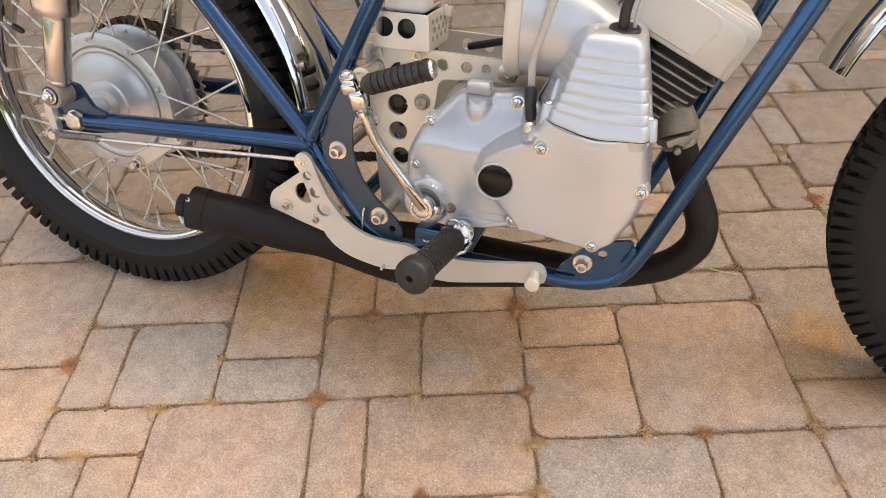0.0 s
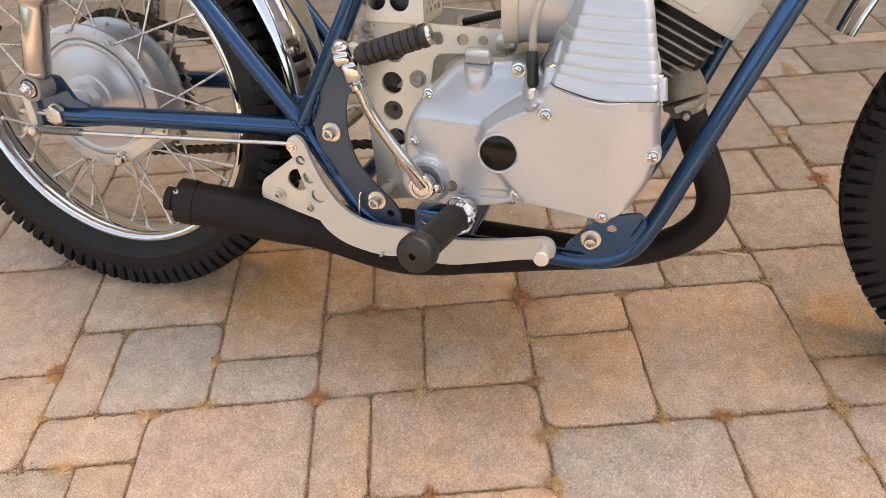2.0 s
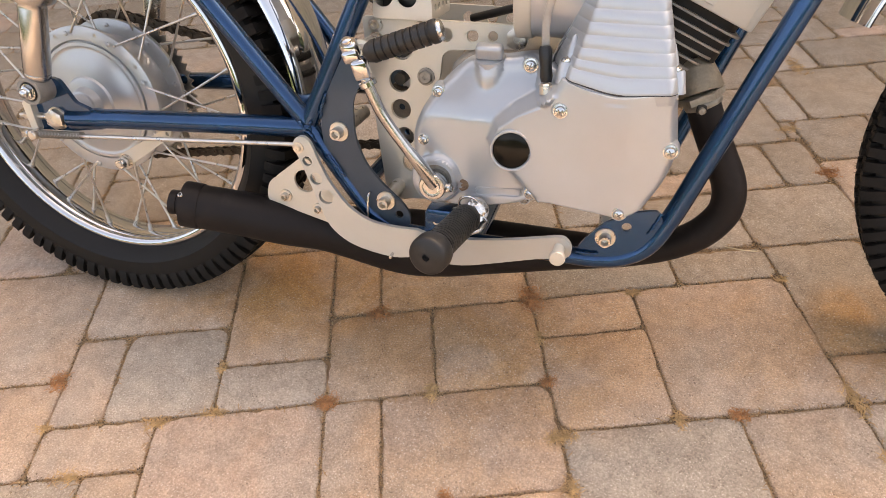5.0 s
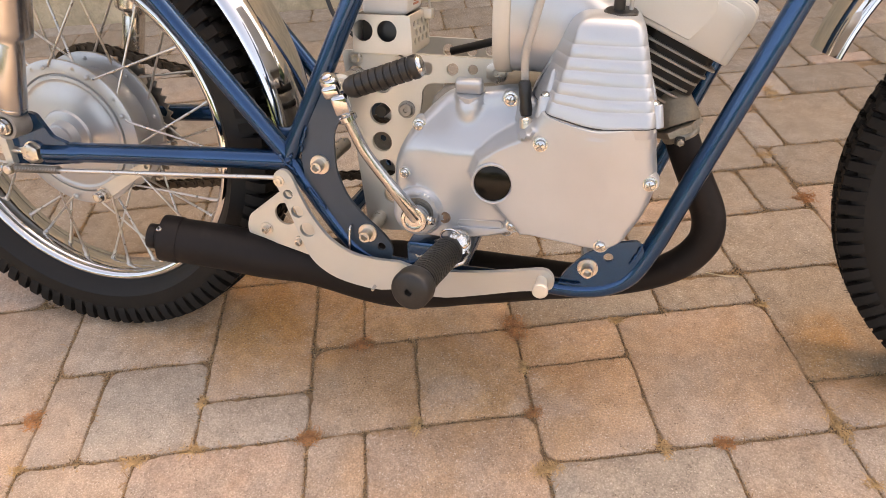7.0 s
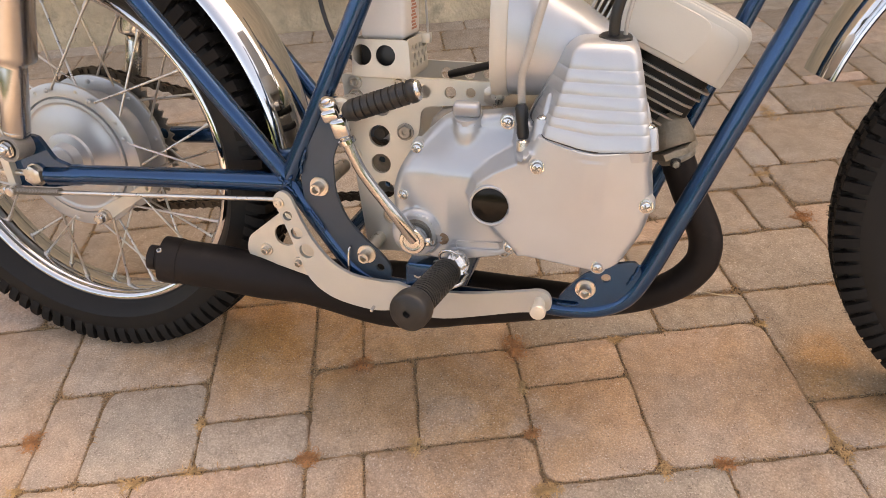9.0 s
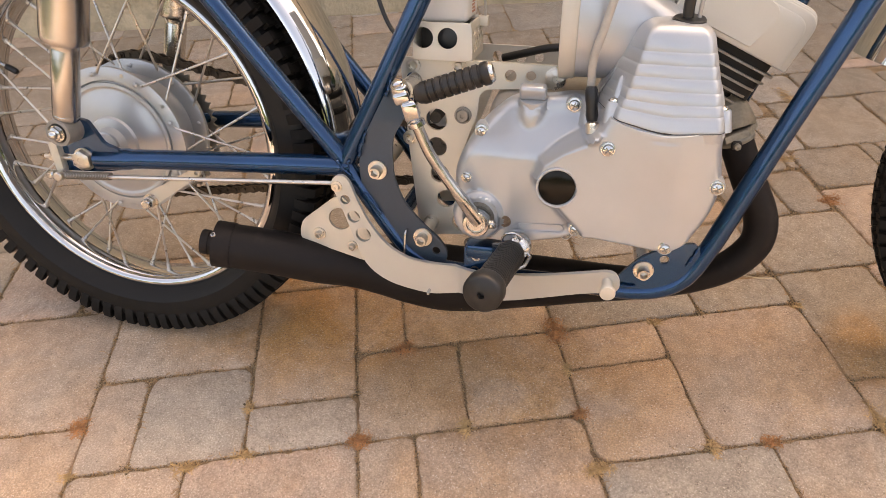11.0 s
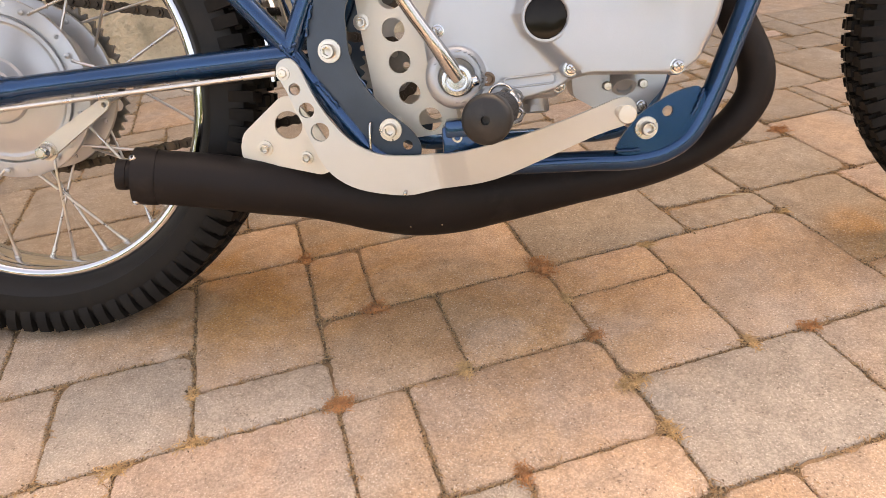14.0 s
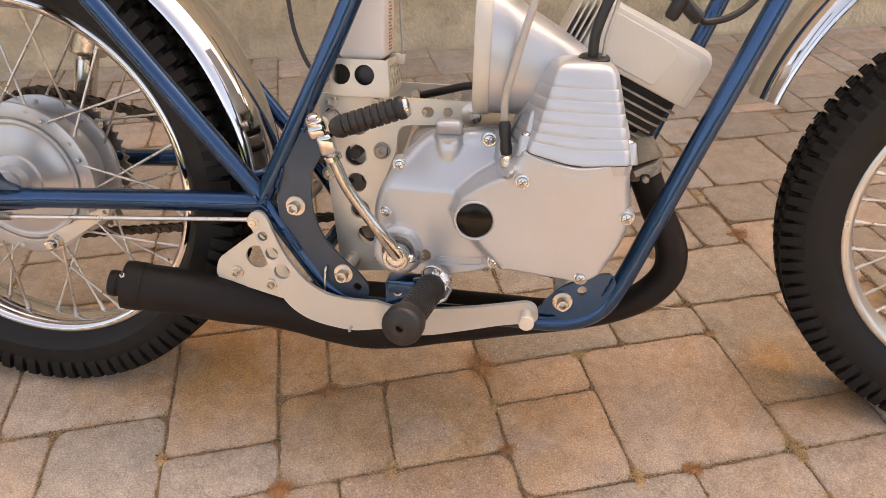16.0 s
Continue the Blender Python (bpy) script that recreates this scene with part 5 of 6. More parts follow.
# drilled tray with a milky container
tray = plate("battery_tray", fillet([(0.464, 0.466), (0.537, 0.466), (0.5345, 0.5085), (0.4665, 0.5085)], [0.002, 0.006, 0.006, 0.004]), [(0.4775, 0.4905, 0.0120), (0.5065, 0.4905, 0.0120)], -0.078, 0.002, PLATE, bike, "folded aluminium tray with drilled sides")
bm = bmesh.new()
edges = []
for loop in [fillet([(-0.076, 0.466), (0.006, 0.466), (0.006, 0.5085), (-0.076, 0.5085)], 0.002)] + [circle((-0.060 + 0.017 * i + 0.008 * (k % 2), 0.4775 + 0.0095 * k), 0.0042, 12) for i in range(4) for k in range(3)]:
    vs = [bm.verts.new((0.0, q[0], q[1])) for q in loop]
    edges += [bm.edges.new((vs[i - 1], vs[i])) for i in range(len(vs))]
bmesh.ops.triangle_fill(bm, use_beauty=True, use_dissolve=False, edges=edges, normal=(1, 0, 0))
geo = bmesh.ops.extrude_face_region(bm, geom=list(bm.faces))
moved = {g for g in geo["geom"] if isinstance(g, bmesh.types.BMVert)}
for v in bm.verts:
    v.co.x = 0.5365 - 0.06 * (v.co.z - 0.466) - (0.002 if v in moved else 0.0)
part("tray_side", bm, PLATE, tray, "perforated side of the tray", 30)
block("tray_floor", (0.466, -0.076, 0.464), (0.536, 0.006, 0.4665), PLATE, tray, "", 0.0008)
block("tray_side", (0.464, -0.076, 0.4665), (0.4665, 0.006, 0.508), PLATE, tray, "", 0.0008)
block("tray_back", (0.4665, 0.004, 0.4665), (0.5345, 0.0065, 0.508), PLATE, tray, "", 0.0008)
# black block added so the drilled holes look dark inside
block("rubber_pad", (0.472, -0.066, 0.468), (0.530, 0.0, 0.505), PLASTIC, tray, "black filler block that darkens the inside of the tray", 0.003)
block("tray_lug", (0.533, -0.016, 0.497), (0.5445, -0.004, 0.509), PLATE, tray, "", 0.001)
jar = block("container", (0.474, -0.070, 0.507), (0.529, -0.002, 0.66), WHITEBOX, bike, "milky white plastic container in the tray", 0.006, seg=3)
for i in range(30):
    block("print_line", (0.5288, -0.042 + 0.002 * (i % 2), 0.516 + 0.0038 * i), (0.5294, -0.020 - 0.003 * (i % 3), 0.5184 + 0.0038 * i), REDINK, jar, "faded red line of print", 0)
tube("container_strap", [(0.541, -0.010, 0.505), (0.538, -0.012, 0.56), (0.535, -0.014, 0.66)], 0.0015, CABLE, bike, "thin wire beside the container", 8)

# kick-start lever
KL = spline([(0.5622, -0.1645, 0.3010), (0.5450, -0.1760, 0.3310), (0.5245, -0.1830, 0.3620), (0.5105, -0.1880, 0.3860), (0.5030, -0.1905, 0.4040), (0.4950, -0.1930, 0.4260), (0.4900, -0.1930, 0.4400)], 7)
kick = tube("kick_lever", KL, [0.0062 + 0.0030 * max(0.0, 1 - 4.0 * i / (len(KL) - 1)) for i in range(len(KL))], SHOCKMET, bike, "chrome folding kick-start lever", 20)
GR = [np.array(p) + np.array((-0.0024, -0.0050 + 0.0013 * i / len(KL), 0.0)) for i, p in enumerate(KL)][6:-17]
v, f = tube_geo(GR, 0.0022, 8, flat=0.6)
solid("lever_groove", v, f, DARK, kick, "", 50)
lathe("lever_boss", (0.561, -0.155, 0.2990), [(0.0152, -0.004), (0.0158, -0.002), (0.0158, 0.015), (0.0146, 0.0172), (0.0112, 0.0175), (0.0106, 0.0155), (0.0088, 0.0152), (0.0084, 0.0166), (0.0026, 0.0168), (0.0022, 0.012), (0.0003, 0.012)], STEEL, kick, "splined chrome lever boss", 36)
hexbolt("pinch_bolt", (0.5755, -0.163, 0.2960), 0.0048, STEEL, kick, "", axis=(0.85, -0.2, 0.3), length=1.3)
tube("lever_shaft", [(0.561, -0.135, 0.2990), (0.561, -0.160, 0.2990)], 0.009, STEEL, kick)
knuckle = block("knuckle", (-0.0086, -0.0090, -0.010), (0.0086, 0.0090, 0.012), CHROME, kick, "chrome knuckle of the folding lever", 0.0038, pose(0.4915, -0.1930, 0.4340, 8, -14, 10), 3)
block("knuckle_jaw", (-0.0105, -0.0075, 0.010), (0.0070, 0.0075, 0.024), CHROME, kick, "", 0.004, pose(0.4885, -0.1930, 0.4330, 8, -18, 10), 3)
lathe("knuckle_pin", (0.4800, -0.1935, 0.4560), [(0.0085, -0.010), (0.0098, -0.008), (0.0098, 0.004), (0.0085, 0.006), (0.0062, 0.0065), (0.0060, 0.009), (0.0040, 0.0105), (0.0006, 0.011)], CHROME, kick, "", 24, axis=(-0.25, -0.45, 1))
lathe("knuckle_collar", (0.4985, -0.1915, 0.4165), [(0.0080, 0), (0.0098, 0.001), (0.0098, 0.006), (0.0080, 0.007)], CHROME, kick, "", 24, axis=(-0.35, -0.1, 0.95))
G0 = np.array((0.4955, -0.1915, 0.4495))
gd = np.array((0.574, -0.186, 0.4765)) - G0
gl = np.linalg.norm(gd)
prof = [(0.006, 0), (0.0105, 0.004), (0.0118, 0.008)]
for i in range(8):
    d = 0.010 + i * 0.0080
    prof += [(0.0128, d), (0.0128, d + 0.0052), (0.0112, d + 0.0058), (0.0112, d + 0.0074)]
prof += [(0.0130, 0.075), (0.0132, gl - 0.003), (0.0122, gl - 0.001), (0.0005, gl - 0.001)]
lathe("lever_grip", G0, [(r * 0.93, d) for r, d in prof], GRIP, kick, "ribbed black rubber lever sleeve", 30, axis=gd, smooth=45)
lathe("grip_end", G0 + gd * 0.985, [(0.0105, 0), (0.0108, 0.002), (0.0090, 0.0045), (0.0005, 0.005)], STEEL, kick, "bright end of the lever", 24, axis=gd)

# cables
lathe("cable_boot", (0.6795, -0.1520, 0.4275), [(0.0056, -0.004), (0.0062, -0.001), (0.0068, 0.002), (0.0060, 0.012), (0.0068, 0.018), (0.0066, 0.028), (0.0056, 0.031), (0.0050, 0.032), (0.0004, 0.032)], PLASTIC, bike, "black rubber cable boot", 22, axis=(-0.12, 0.1, 1))
lathe("cable_nut", (0.6808, -0.1600, 0.4170), [(0.0066, -0.004), (0.0066, 0.005), (0.005, 0.007), (0.0005, 0.007)], ZINC, bike, "", 18, axis=(-0.12, 0.1, 1), hexed=(0, 1))
tube("clutch_cable", spline([(0.6755, -0.141, 0.455), (0.6750, -0.146, 0.485), (0.6820, -0.150, 0.515), (0.6915, -0.150, 0.555), (0.7010, -0.146, 0.59), (0.72, -0.13, 0.65)], 6), 0.0042, CABLE, bike, "grey sleeved control cable", 12)
lathe("grommet", (0.7640, -0.1370, 0.5250), [(0.0155, -0.004), (0.0165, 0.0), (0.0165, 0.003), (0.0150, 0.0045), (0.0005, 0.005)], PLASTIC, bike, "black rubber grommet", 24, axis=(0, -0.15, 1))
tube("throttle_cable", spline([(0.7620, -0.138, 0.528), (0.7625, -0.139, 0.550), (0.7690, -0.138, 0.575), (0.7790, -0.132, 0.60), (0.80, -0.12, 0.66)], 6), 0.0056, PLASTIC, bike, "thick black throttle cable", 12)
tube("breather_tube", spline([(0.7730, -0.137, 0.528), (0.7745, -0.138, 0.550), (0.7810, -0.136, 0.578), (0.79, -0.13, 0.62)], 6), 0.0022, CABLE, bike, "thin clear breather tube", 8)
tube("fuel_hose", spline([(0.560, 0.030, 0.452), (0.590, 0.020, 0.461), (0.620, 0.010, 0.470), (0.650, 0.0, 0.474)], 6), 0.0052, PLASTIC, bike, "black fuel hose", 12)
tube("wiring", spline([(0.378, 0.03, 0.60), (0.386, 0.02, 0.566), (0.396, 0.01, 0.527), (0.416, 0.0, 0.488), (0.44, 0.0, 0.47)], 6), 0.0030, PLASTIC, bike, "thin black wire", 8)

# side stand on the far side, that holds the lean
tube("side_stand", [(0.53, 0.105, 0.20), (0.50, 0.20, 0.075), (0.485, 0.245, 0.0700)], 0.010, BLUE, bike, "blue side stand on the far side")

# ---------------------------------------------------------------- loose things on the ground
def tuft(name, x, y, spread, blades, mat, label, seed, height=0.0028):
    """A mat of dead needles and moss that fills the mouth of a joint, longer along the joint than across."""
    rnd = random.Random(seed)
    geos = []
    along = rnd.choice((0, 90))
    c, q = math.cos(radians(18 + along)), math.sin(radians(18 + along))
    wide, longest = (0.7, 0.010) if mat is RUST else (0.42, 0.014)
    for _ in range(int(blades * (4.5 if mat is RUST else 2.4))):
        u, v = max(-1.0, min(1.0, rnd.gauss(0, 0.5))) * spread, max(-wide, min(wide, rnd.gauss(0, wide / 2))) * spread
        p = np.array((u * c - v * q, u * q + v * c, rnd.uniform(-0.003, 0.0015)))
        d = rnd.uniform(0, 2 * math.pi)
        L = rnd.uniform(0.003, longest) * rnd.uniform(0.6, 1.0)
        q1 = p + np.array((math.cos(d) * L * 0.5, math.sin(d) * L * 0.5, rnd.uniform(0.0005, height)))
        q2 = p + np.array((math.cos(d + rnd.uniform(-0.6, 0.6)) * L, math.sin(d) * L, rnd.uniform(0.0, height * 0.7)))
        geos.append(tube_geo([p, q1, q2], [0.0006, 0.00055, 0.00025], 3, cap=False))
    v, f = join(*geos)
    ob = solid(name, v, f, mat, None, smooth=0)
    ob.matrix_world = pose(x, y, 0.0)
    return tagged(ob, label, "dry grass", "tufts in the joints")


TUFTS = [(8, -2, 0.030, 130, RUST), (8, -3, 0.016, 50, DRY), (8, -4, 0.014, 45, RUST), (8, -5.1, 0.026, 90, DRY), (10, -5, 0.018, 50, DRY), (13, -4.9, 0.036, 110, DRY), (4, -4, 0.020, 80, RUST), (5.9, -4, 0.018, 60, DRY), (2, -3, 0.014, 40, DRY), (2, -4, 0.020, 50, DRY), (-1.1, -3, 0.022, 70, RUST), (1, -4.1, 0.022, 60, DRY), (4, 0, 0.018, 50, RUST), (4.95, -2, 0.022, 60, RUST), (10, -2.1, 0.012, 35, DRY), (-1, -4, 0.014, 30, DRY), (-0.2, -5, 0.026, 60, DRY), (11, -5, 0.016, 40, RUST), (13, -2.1, 0.012, 25, DRY), (15.48, 1.05, 0.026, 80, RUST), (8, -6, 0.02, 50, DRY), (6, -6, 0.016, 40, RUST), (15.35, 2.9, 0.03, 60, DRY), (17, 6, 0.05, 90, DRY), (14, 8, 0.04, 60, DRY), (20, 11, 0.05, 70, DRY), (13, -6, 0.016, 30, DRY)]
for i, (u, v_, s, n, m) in enumerate(TUFTS):
    x, y = cell_to_world(u, v_)
    tuft("grass_tuft", x, y, s * 0.85, n, m, "rusty orange dead moss and needles in a paving joint" if m is RUST else "straw-coloured dry grass in a paving joint", 40 + i)
straw = tube("straw", spline([(0.965, 0.240, 0.003), (0.990, 0.2345, 0.005), (1.018, 0.2375, 0.003)], 6), 0.0009, STRAWMAT, None, "", 8)
tagged(straw, "single pale dry straw lying on the paving", "straw")

# ---------------------------------------------------------------- paving stones
rnd = random.Random(11)
SIZES = [(3, 2), (2, 3), (2, 2), (2, 2), (3, 3), (2, 1), (1, 2), (3, 2)]
KNOWN = [(2, -3, 2, 3, "orange"), (0, -4, 2, 2, "grey"), (-1, -4, 1, 2, "tan"), (2, -4, 2, 1, "grey"), (-1, -2, 3, 2, "tan"), (4, -4, 2, 2, "tan"), (6, -4, 2, 2, "orange"), (4, -2, 1, 2, "orange"), (5, -2, 3, 2, "tan"), (8, -3, 2, 1, "orange"), (8, -5, 2, 2, "tan"), (10, -5, 3, 3, "tan"), (8, -2, 3, 2, "tan"), (11, -2, 2, 1, "tan"), (13, -4, 2, 3, "tan"), (13, -5, 2, 1, "tan"), (1, -7, 3, 3, "pink"), (4, -6, 1, 2, "pink"), (5, -6, 3, 2, "pink"), (8, -7, 3, 2, "grey"), (11, -7, 2, 2, "pink"), (13, -7, 2, 2, "tan"), (-1, -5, 2, 1, "tan"), (0, -7, 1, 2, "tan"), (-3, -5, 2, 2, "tan"), (-4, -3, 3, 3, "tan"), (-2, -7, 2, 2, "grey"), (2, 0, 2, 2, "tan"), (4, 0, 3, 2, "grey"), (7, 0, 2, 3, "tan"), (9, 0, 2, 2, "grey")]
# stones laid off the lattice, beyond the front of the engine: two corners each
ODD = [(10.98, -1.08, 12.92, 0.70, "tan"), (12.92, -1.15, 15.50, 0.70, "tan"), (13.02, 0.72, 14.41, 2.43, "tan"), (14.41, 0.72, 15.45, 2.40, "grey"), (15.50, -1.15, 17.55, 1.52, "tan"), (15.55, 1.54, 17.50, 3.25, "grey"), (13.15, 2.45, 15.26, 5.04, "tan"), (15.28, 3.27, 16.16, 5.06, "grey"), (16.18, 3.28, 18.86, 5.76, "tan"), (13.9, 5.06, 15.95, 6.66, "tan"), (15.97, 5.78, 17.66, 7.40, "grey"), (17.68, 5.78, 20.30, 7.36, "grey"), (18.88, 3.30, 20.90, 5.76, "grey"), (14.2, 6.68, 15.95, 8.4, "grey")]
U0, U1, W0, W1 = -62, 78, -60, 48
taken = {}
stones = []


ROW = [0.0, 0.76, 1.56, 2.5, 3.35]


def row_line(v):
    """Where a course line runs: the courses beyond the motorcycle are a little narrower."""
    return v if v < 0 else ROW[v] if v < 5 else ROW[4] + 0.92 * (v - 4)


for u0, v0, u1, v1, tone in ODD:
    for i in range(int(u0), int(u1) + 1):
        for k in range(-3, 20):
            over = max(0, min(u1, i + 1) - max(u0, i)) * max(0, min(v1, row_line(k + 1)) - max(v0, row_line(k)))
            if over > 0.6 * (row_line(k + 1) - row_line(k)):
                taken[(i, k)] = 1


def free(u, v, w, h):
    return all((i, k) not in taken and U0 <= i < U1 and W0 <= k < W1 for i in range(u, u + w) for k in range(v, v + h))


def lay(u, v, w, h, tone):
    for i in range(u, u + w):
        for k in range(v, v + h):
            taken[(i, k)] = 1
    stones.append((u, v, w, h, tone))


for s in KNOWN:
    if free(*s[:4]):
        lay(*s)
for v_ in range(W0, W1):
    for u in range(U0, U1):
        if (u, v_) in taken:
            continue
        opts = SIZES[:]
        rnd.shuffle(opts)
        for w, h in opts + [(1, 1)]:
            if free(u, v_, w, h):
                lay(u, v_, w, h, rnd.choice(("tan", "tan", "tan", "grey", "grey", "pink", "orange")))
                break


def clipped(u0, v0, u1, v1):
    """Cut a stone back where it would run into one that lies off the lattice."""
    for a0, b0, a1, b1, _ in ODD:
        du, dv = min(u1, a1) - max(u0, a0), min(v1, b1) - max(v0, b0)
        if du <= 0 or dv <= 0:
            continue
        if du < dv:
            u0, u1 = (u0, a0) if u0 + u1 < a0 + a1 else (a1, u1)
        else:
            v0, v1 = (v0, b0) if v0 + v1 < b0 + b1 else (b1, v1)
    return u0, v0, u1, v1


def stone_mesh(w, h, k):
    """One tumbled stone: ragged rounded outline, worn edges, nearly flat top."""
    r = random.Random(int(w * 1000 + h * 100) * 10 + k)
    x1, y1 = w * CELL / 2 - 0.0009, h * CELL / 2 - 0.0009
    corner = []
    for sx, sy in ((-1, -1), (1, -1), (1, 1), (-1, 1)):
        rad = min(0.4 * min(x1, y1), r.choice((0.006, 0.009, 0.012, 0.016, 0.021, 0.026)))
        cx, cy = sx * (x1 - rad), sy * (y1 - rad)
        start = {(-1, -1): 180, (1, -1): 270, (1, 1): 0, (-1, 1): 90}[(sx, sy)]
        for q in (0, 30, 60, 90):
            ww = radians(start + q)
            corner.append((cx + rad * math.cos(ww), cy + rad * math.sin(ww)))
    mid = []
    for i, a in enumerate(corner):
        b = corner[(i + 1) % len(corner)]
        n = max(1, round(math.hypot(a[0] - b[0], a[1] - b[1]) / 0.011))
        for j in range(n):
            s = j / n
            x, y = a[0] + (b[0] - a[0]) * s, a[1] + (b[1] - a[1]) * s
            L = math.hypot(x, y)
            e = 0.0014 * noise.noise(Vector((x * 14, y * 14, k * 3.1 + 7.7))) + 0.0008 * noise.noise(Vector((x * 60, y * 60, k + 1.7))) - max(0.0, r.gauss(0, 0.0011))
            mid.append((x * (1 + e / L), y * (1 + e / L), max(0.0, r.gauss(0.0, 0.0009))))
    k2 = len(mid)
    verts = [(x, y, -0.020) for x, y, c in mid] + [(x, y, -0.0045 - c) for x, y, c in mid]
    verts += [(x * (1 - (0.0008 + c) / x1), y * (1 - (0.0008 + c) / y1), -0.0012 - 0.5 * c) for x, y, c in mid]
    verts += [(x * (1 - (0.0032 + c) / x1), y * (1 - (0.0032 + c) / y1), -0.0001) for x, y, c in mid] + [(0, 0, 0.0004)]
    faces = [(j + o, (j + 1) % k2 + o, (j + 1) % k2 + o + k2, j + o + k2) for o in (0, k2, 2 * k2) for j in range(k2)]
    faces += [(3 * k2 + j, 3 * k2 + (j + 1) % k2, 4 * k2) for j in range(k2)]
    me = bpy.data.meshes.new("paving_stone")
    me.from_pydata(verts, [], faces)
    me.shade_smooth()
    me.set_sharp_from_angle(angle=radians(60))
    return me


pavement = solid("pavement", [(-4.6, -3.19, -0.0042), (5.2, -3.19, -0.0042), (5.2, 2.68, -0.0042), (-4.6, 0.16, -0.0042)], [(0, 1, 2, 3)], SAND, None, smooth=0)
tagged(pavement, "tumbled concrete paving in tan, orange and grey", "pavement", kind="structure")
MESHES = {}
far_stones = []
crumb_v, crumb_f, straw_v, straw_f = [], [], [], []


def crumb(x, y, z, size):
    o = len(crumb_v)
    w = rnd.uniform(0, 6.28)
    for k in range(3):
        q = w + 2.1 * k + rnd.uniform(-0.4, 0.4)
        s = size * rnd.uniform(0.6, 1.3)
        crumb_v.append((x + s * math.cos(q), y + s * math.sin(q), z - 0.4 * size))
    crumb_v.append((x + rnd.uniform(-0.3, 0.3) * size, y + rnd.uniform(-0.3, 0.3) * size, z + size * rnd.uniform(0.5, 0.9)))
    crumb_f.extend(((o, o + 1, o + 3), (o + 1, o + 2, o + 3), (o + 2, o, o + 3)))


def fibre(x, y, z, length):
    """One bit of dry straw lying in a joint."""
    o = len(straw_v)
    w, bend = rnd.uniform(0, 6.28), rnd.uniform(-0.5, 0.5)
    for k, half in ((0.0, 0.0004), (0.5, 0.0006), (1.0, 0.0002)):
        q = w + bend * k
        cx, cy, cz = x + length * (k - 0.5) * math.cos(q), y + length * (k - 0.5) * math.sin(q), z + 0.0012 * math.sin(3.1 * k) + 0.0004
        straw_v.extend(((cx - half * math.sin(q), cy + half * math.cos(q), cz), (cx + half * math.sin(q), cy - half * math.cos(q), cz), (cx, cy, cz + 1.4 * half)))
    for k in (0, 3):
        for e in range(3):
            straw_f.append((o + k + e, o + k + (e + 1) % 3, o + k + 3 + (e + 1) % 3, o + k + 3 + e))


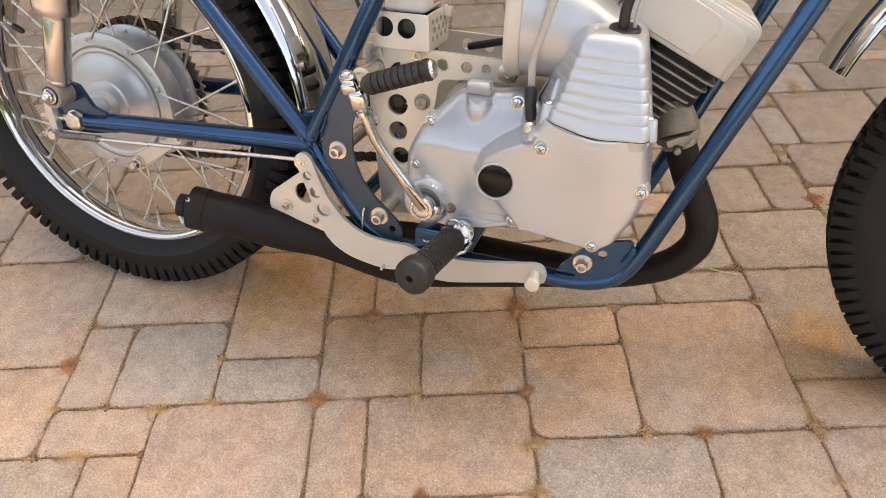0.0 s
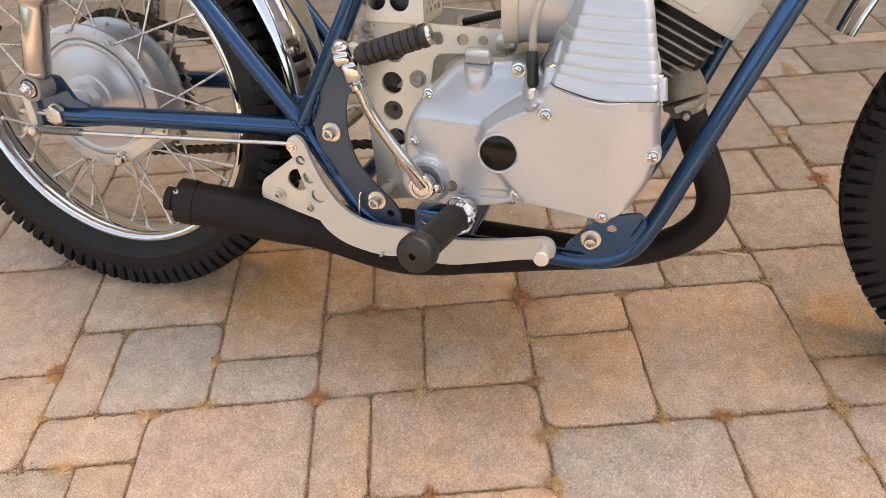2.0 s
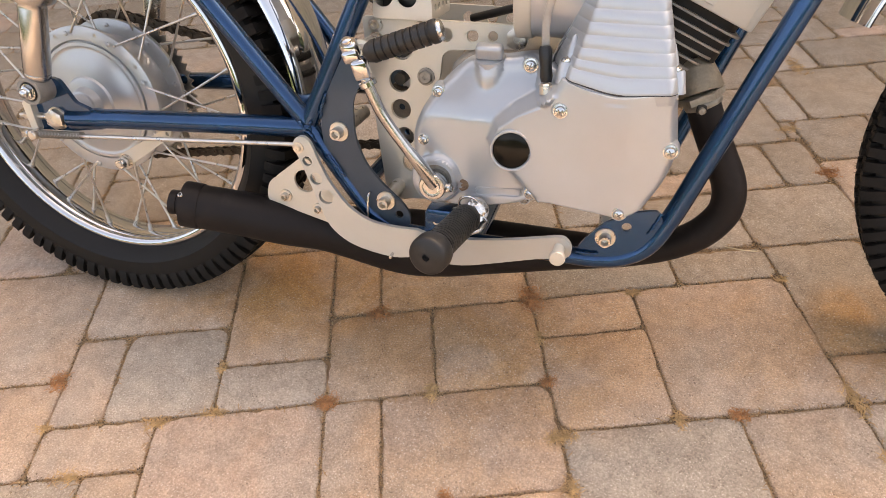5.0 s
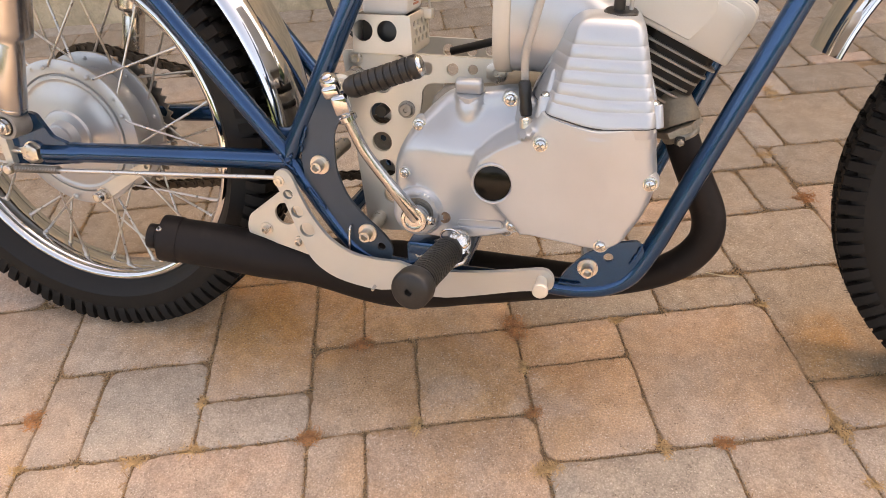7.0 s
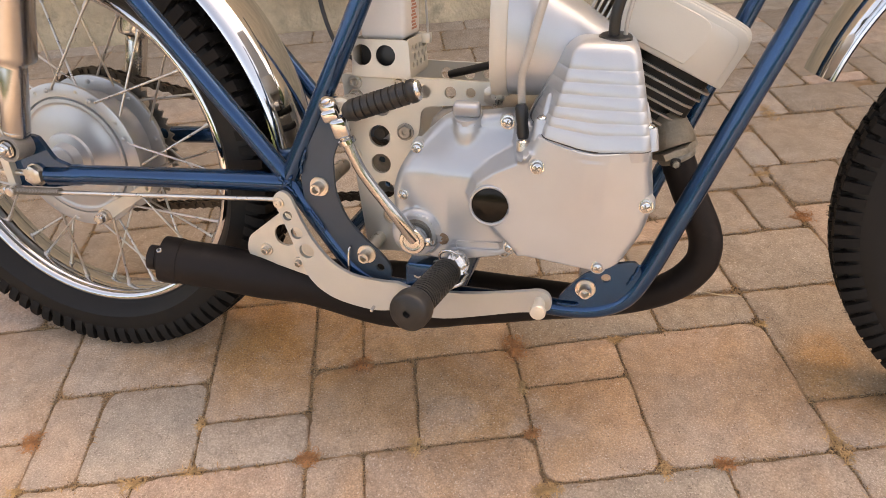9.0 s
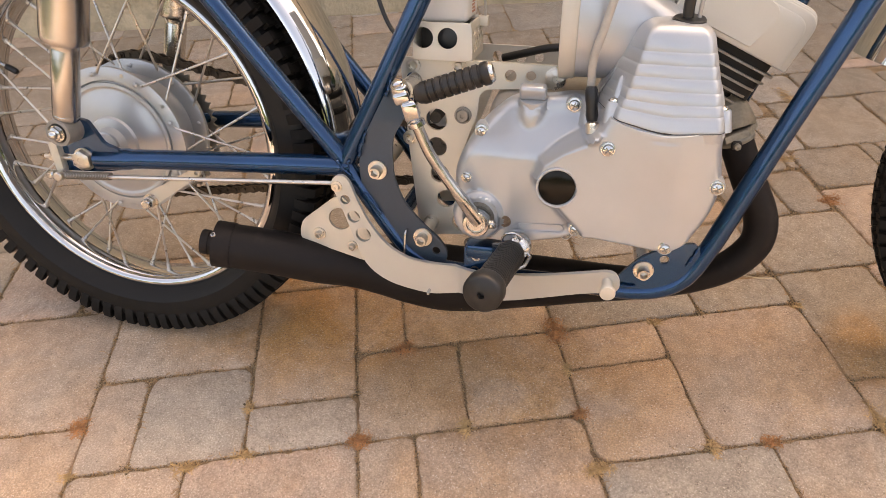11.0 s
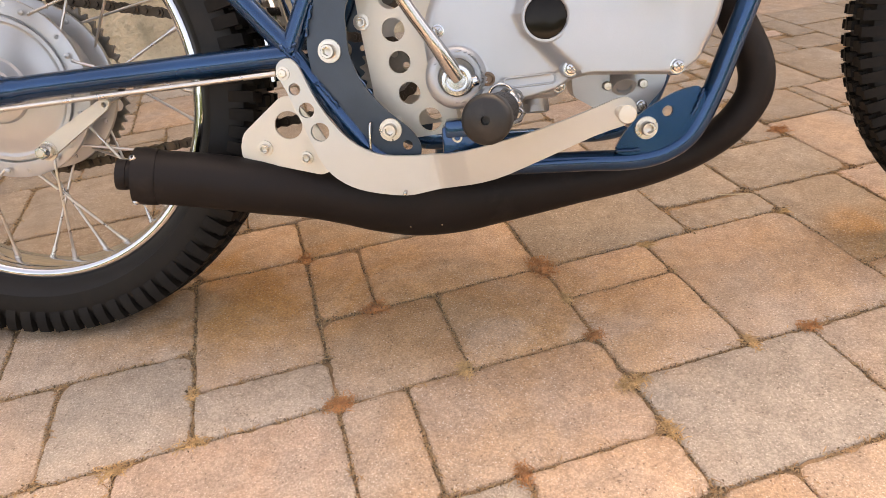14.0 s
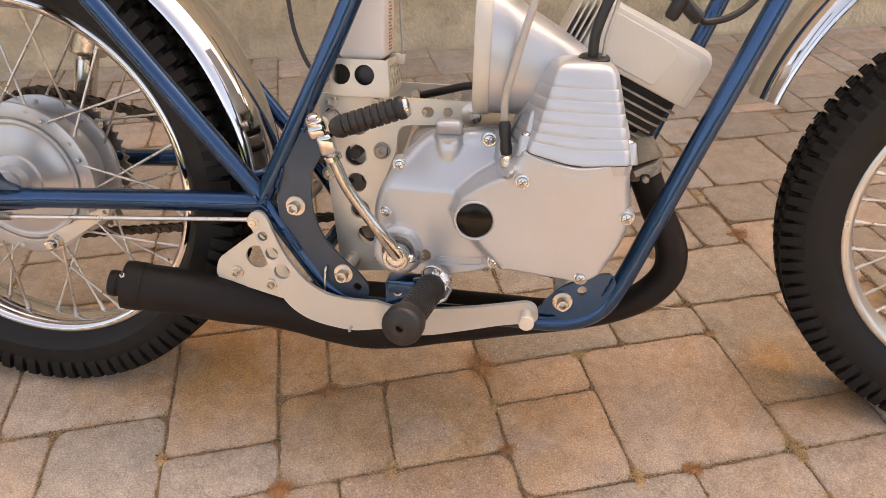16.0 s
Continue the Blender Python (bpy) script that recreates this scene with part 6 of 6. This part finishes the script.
laid = [(*clipped(u, row_line(v_), u + w, row_line(v_ + h)), tone) for u, v_, w, h, tone in stones] + ODD
for u, r0, u1, r1, tone in laid:
    w, h = u1 - u, r1 - r0
    if min(w, h) < 0.12:
        continue
    x, y = cell_to_world(u + w / 2, (r0 + r1) / 2)
    wall_y = WALL_AT[1] + math.tan(radians(WALL_TURN)) * x
    if y > wall_y + 0.15 or not (-4.4 < x < 5.0 and -3.1 < y):
        continue
    if 0.2 < x < 1.2 and -0.33 < y < 0.12 and tone != "grey":
        tone = "orange"
    # three in four stones beyond the bike get the colour darkened for shade
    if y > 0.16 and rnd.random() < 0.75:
        tone = "shaded"
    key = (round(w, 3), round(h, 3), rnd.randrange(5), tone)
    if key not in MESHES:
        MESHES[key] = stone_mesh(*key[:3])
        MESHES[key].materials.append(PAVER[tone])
    m = pose(x, y, rnd.uniform(-0.0012, 0.0012), rnd.uniform(-0.4, 0.4), rnd.uniform(-0.4, 0.4), 18.0 + rnd.choice((0, 180)) + rnd.uniform(-0.4, 0.4))
    if not (-0.75 < x < 2.1 and -0.62 < y):
        far_stones.append((MESHES[key], m))
        continue
    ob = new("paving_stone", MESHES[key])
    ob.parent = pavement
    ob.matrix_basis = m
    if -0.7 < x < 1.9 and -0.8 < y < 1.3:
        for p, q in (((u, r0), (u + w, r0)), ((u, r0), (u, r1))):
            n = int(math.hypot(p[0] - q[0], p[1] - q[1]) * CELL / 0.0005)
            dense = rnd.uniform(0.3, 1.0)
            for i in range(n):
                s = rnd.random()
                if noise.noise(Vector((p[0] + s * 3, p[1] + s * 3, u * 0.37))) < 0.15 - dense:
                    continue
                cx, cy = cell_to_world(p[0] + (q[0] - p[0]) * s, p[1] + (q[1] - p[1]) * s)
                crumb(cx + rnd.gauss(0, 0.0022), cy + rnd.gauss(0, 0.0022), -0.0032 + 0.0034 * rnd.random() ** 1.4, rnd.uniform(0.0007, 0.0017))
                if rnd.random() < 0.055:
                    fibre(cx + rnd.gauss(0, 0.004), cy + rnd.gauss(0, 0.004), 0.0002, rnd.uniform(0.004, 0.013))
        for _ in range(46):
            g = rnd.choice((0, 1))
            cx, cy = cell_to_world(u + g * w + rnd.gauss(0, 0.075), r0 + rnd.gauss(0, 0.075))
            crumb(cx, cy, -0.001 + 0.002 * rnd.random(), rnd.uniform(0.0009, 0.0024))
far_v, far_f, far_m = [], [], []
tones = list(PAVER)
for mesh, m in far_stones:
    o = len(far_v)
    far_v += [tuple(m @ v.co) for v in mesh.vertices]
    idx = tones.index(next(t for t in tones if PAVER[t] == mesh.materials[0]))
    for p in mesh.polygons:
        far_f.append(tuple(o + i for i in p.vertices))
        far_m.append(idx)
me = bpy.data.meshes.new("paving_rest")
me.from_pydata(far_v, [], far_f)
me.polygons.foreach_set("material_index", far_m)
for t in tones:
    me.materials.append(PAVER[t])
me.shade_smooth()
me.set_sharp_from_angle(angle=radians(60))
rest = new("paving_rest", me)
rest.parent = pavement
tagged(rest, "further tumbled paving stones of the same paving", kind="stuff")
me = bpy.data.meshes.new("joint_crumbs")
me.from_pydata(crumb_v, [], crumb_f)
me.materials.append(GRIT)
tagged(new("joint_crumbs", me), "brown and straw crumbs of moss and grit in the joints", "grit", kind="stuff")
me = bpy.data.meshes.new("joint_straw")
me.from_pydata(straw_v, [], straw_f)
me.materials.append(NEEDLE)
tagged(new("joint_straw", me), "short dry straw fibres caught in the paving joints", "straw", kind="stuff")
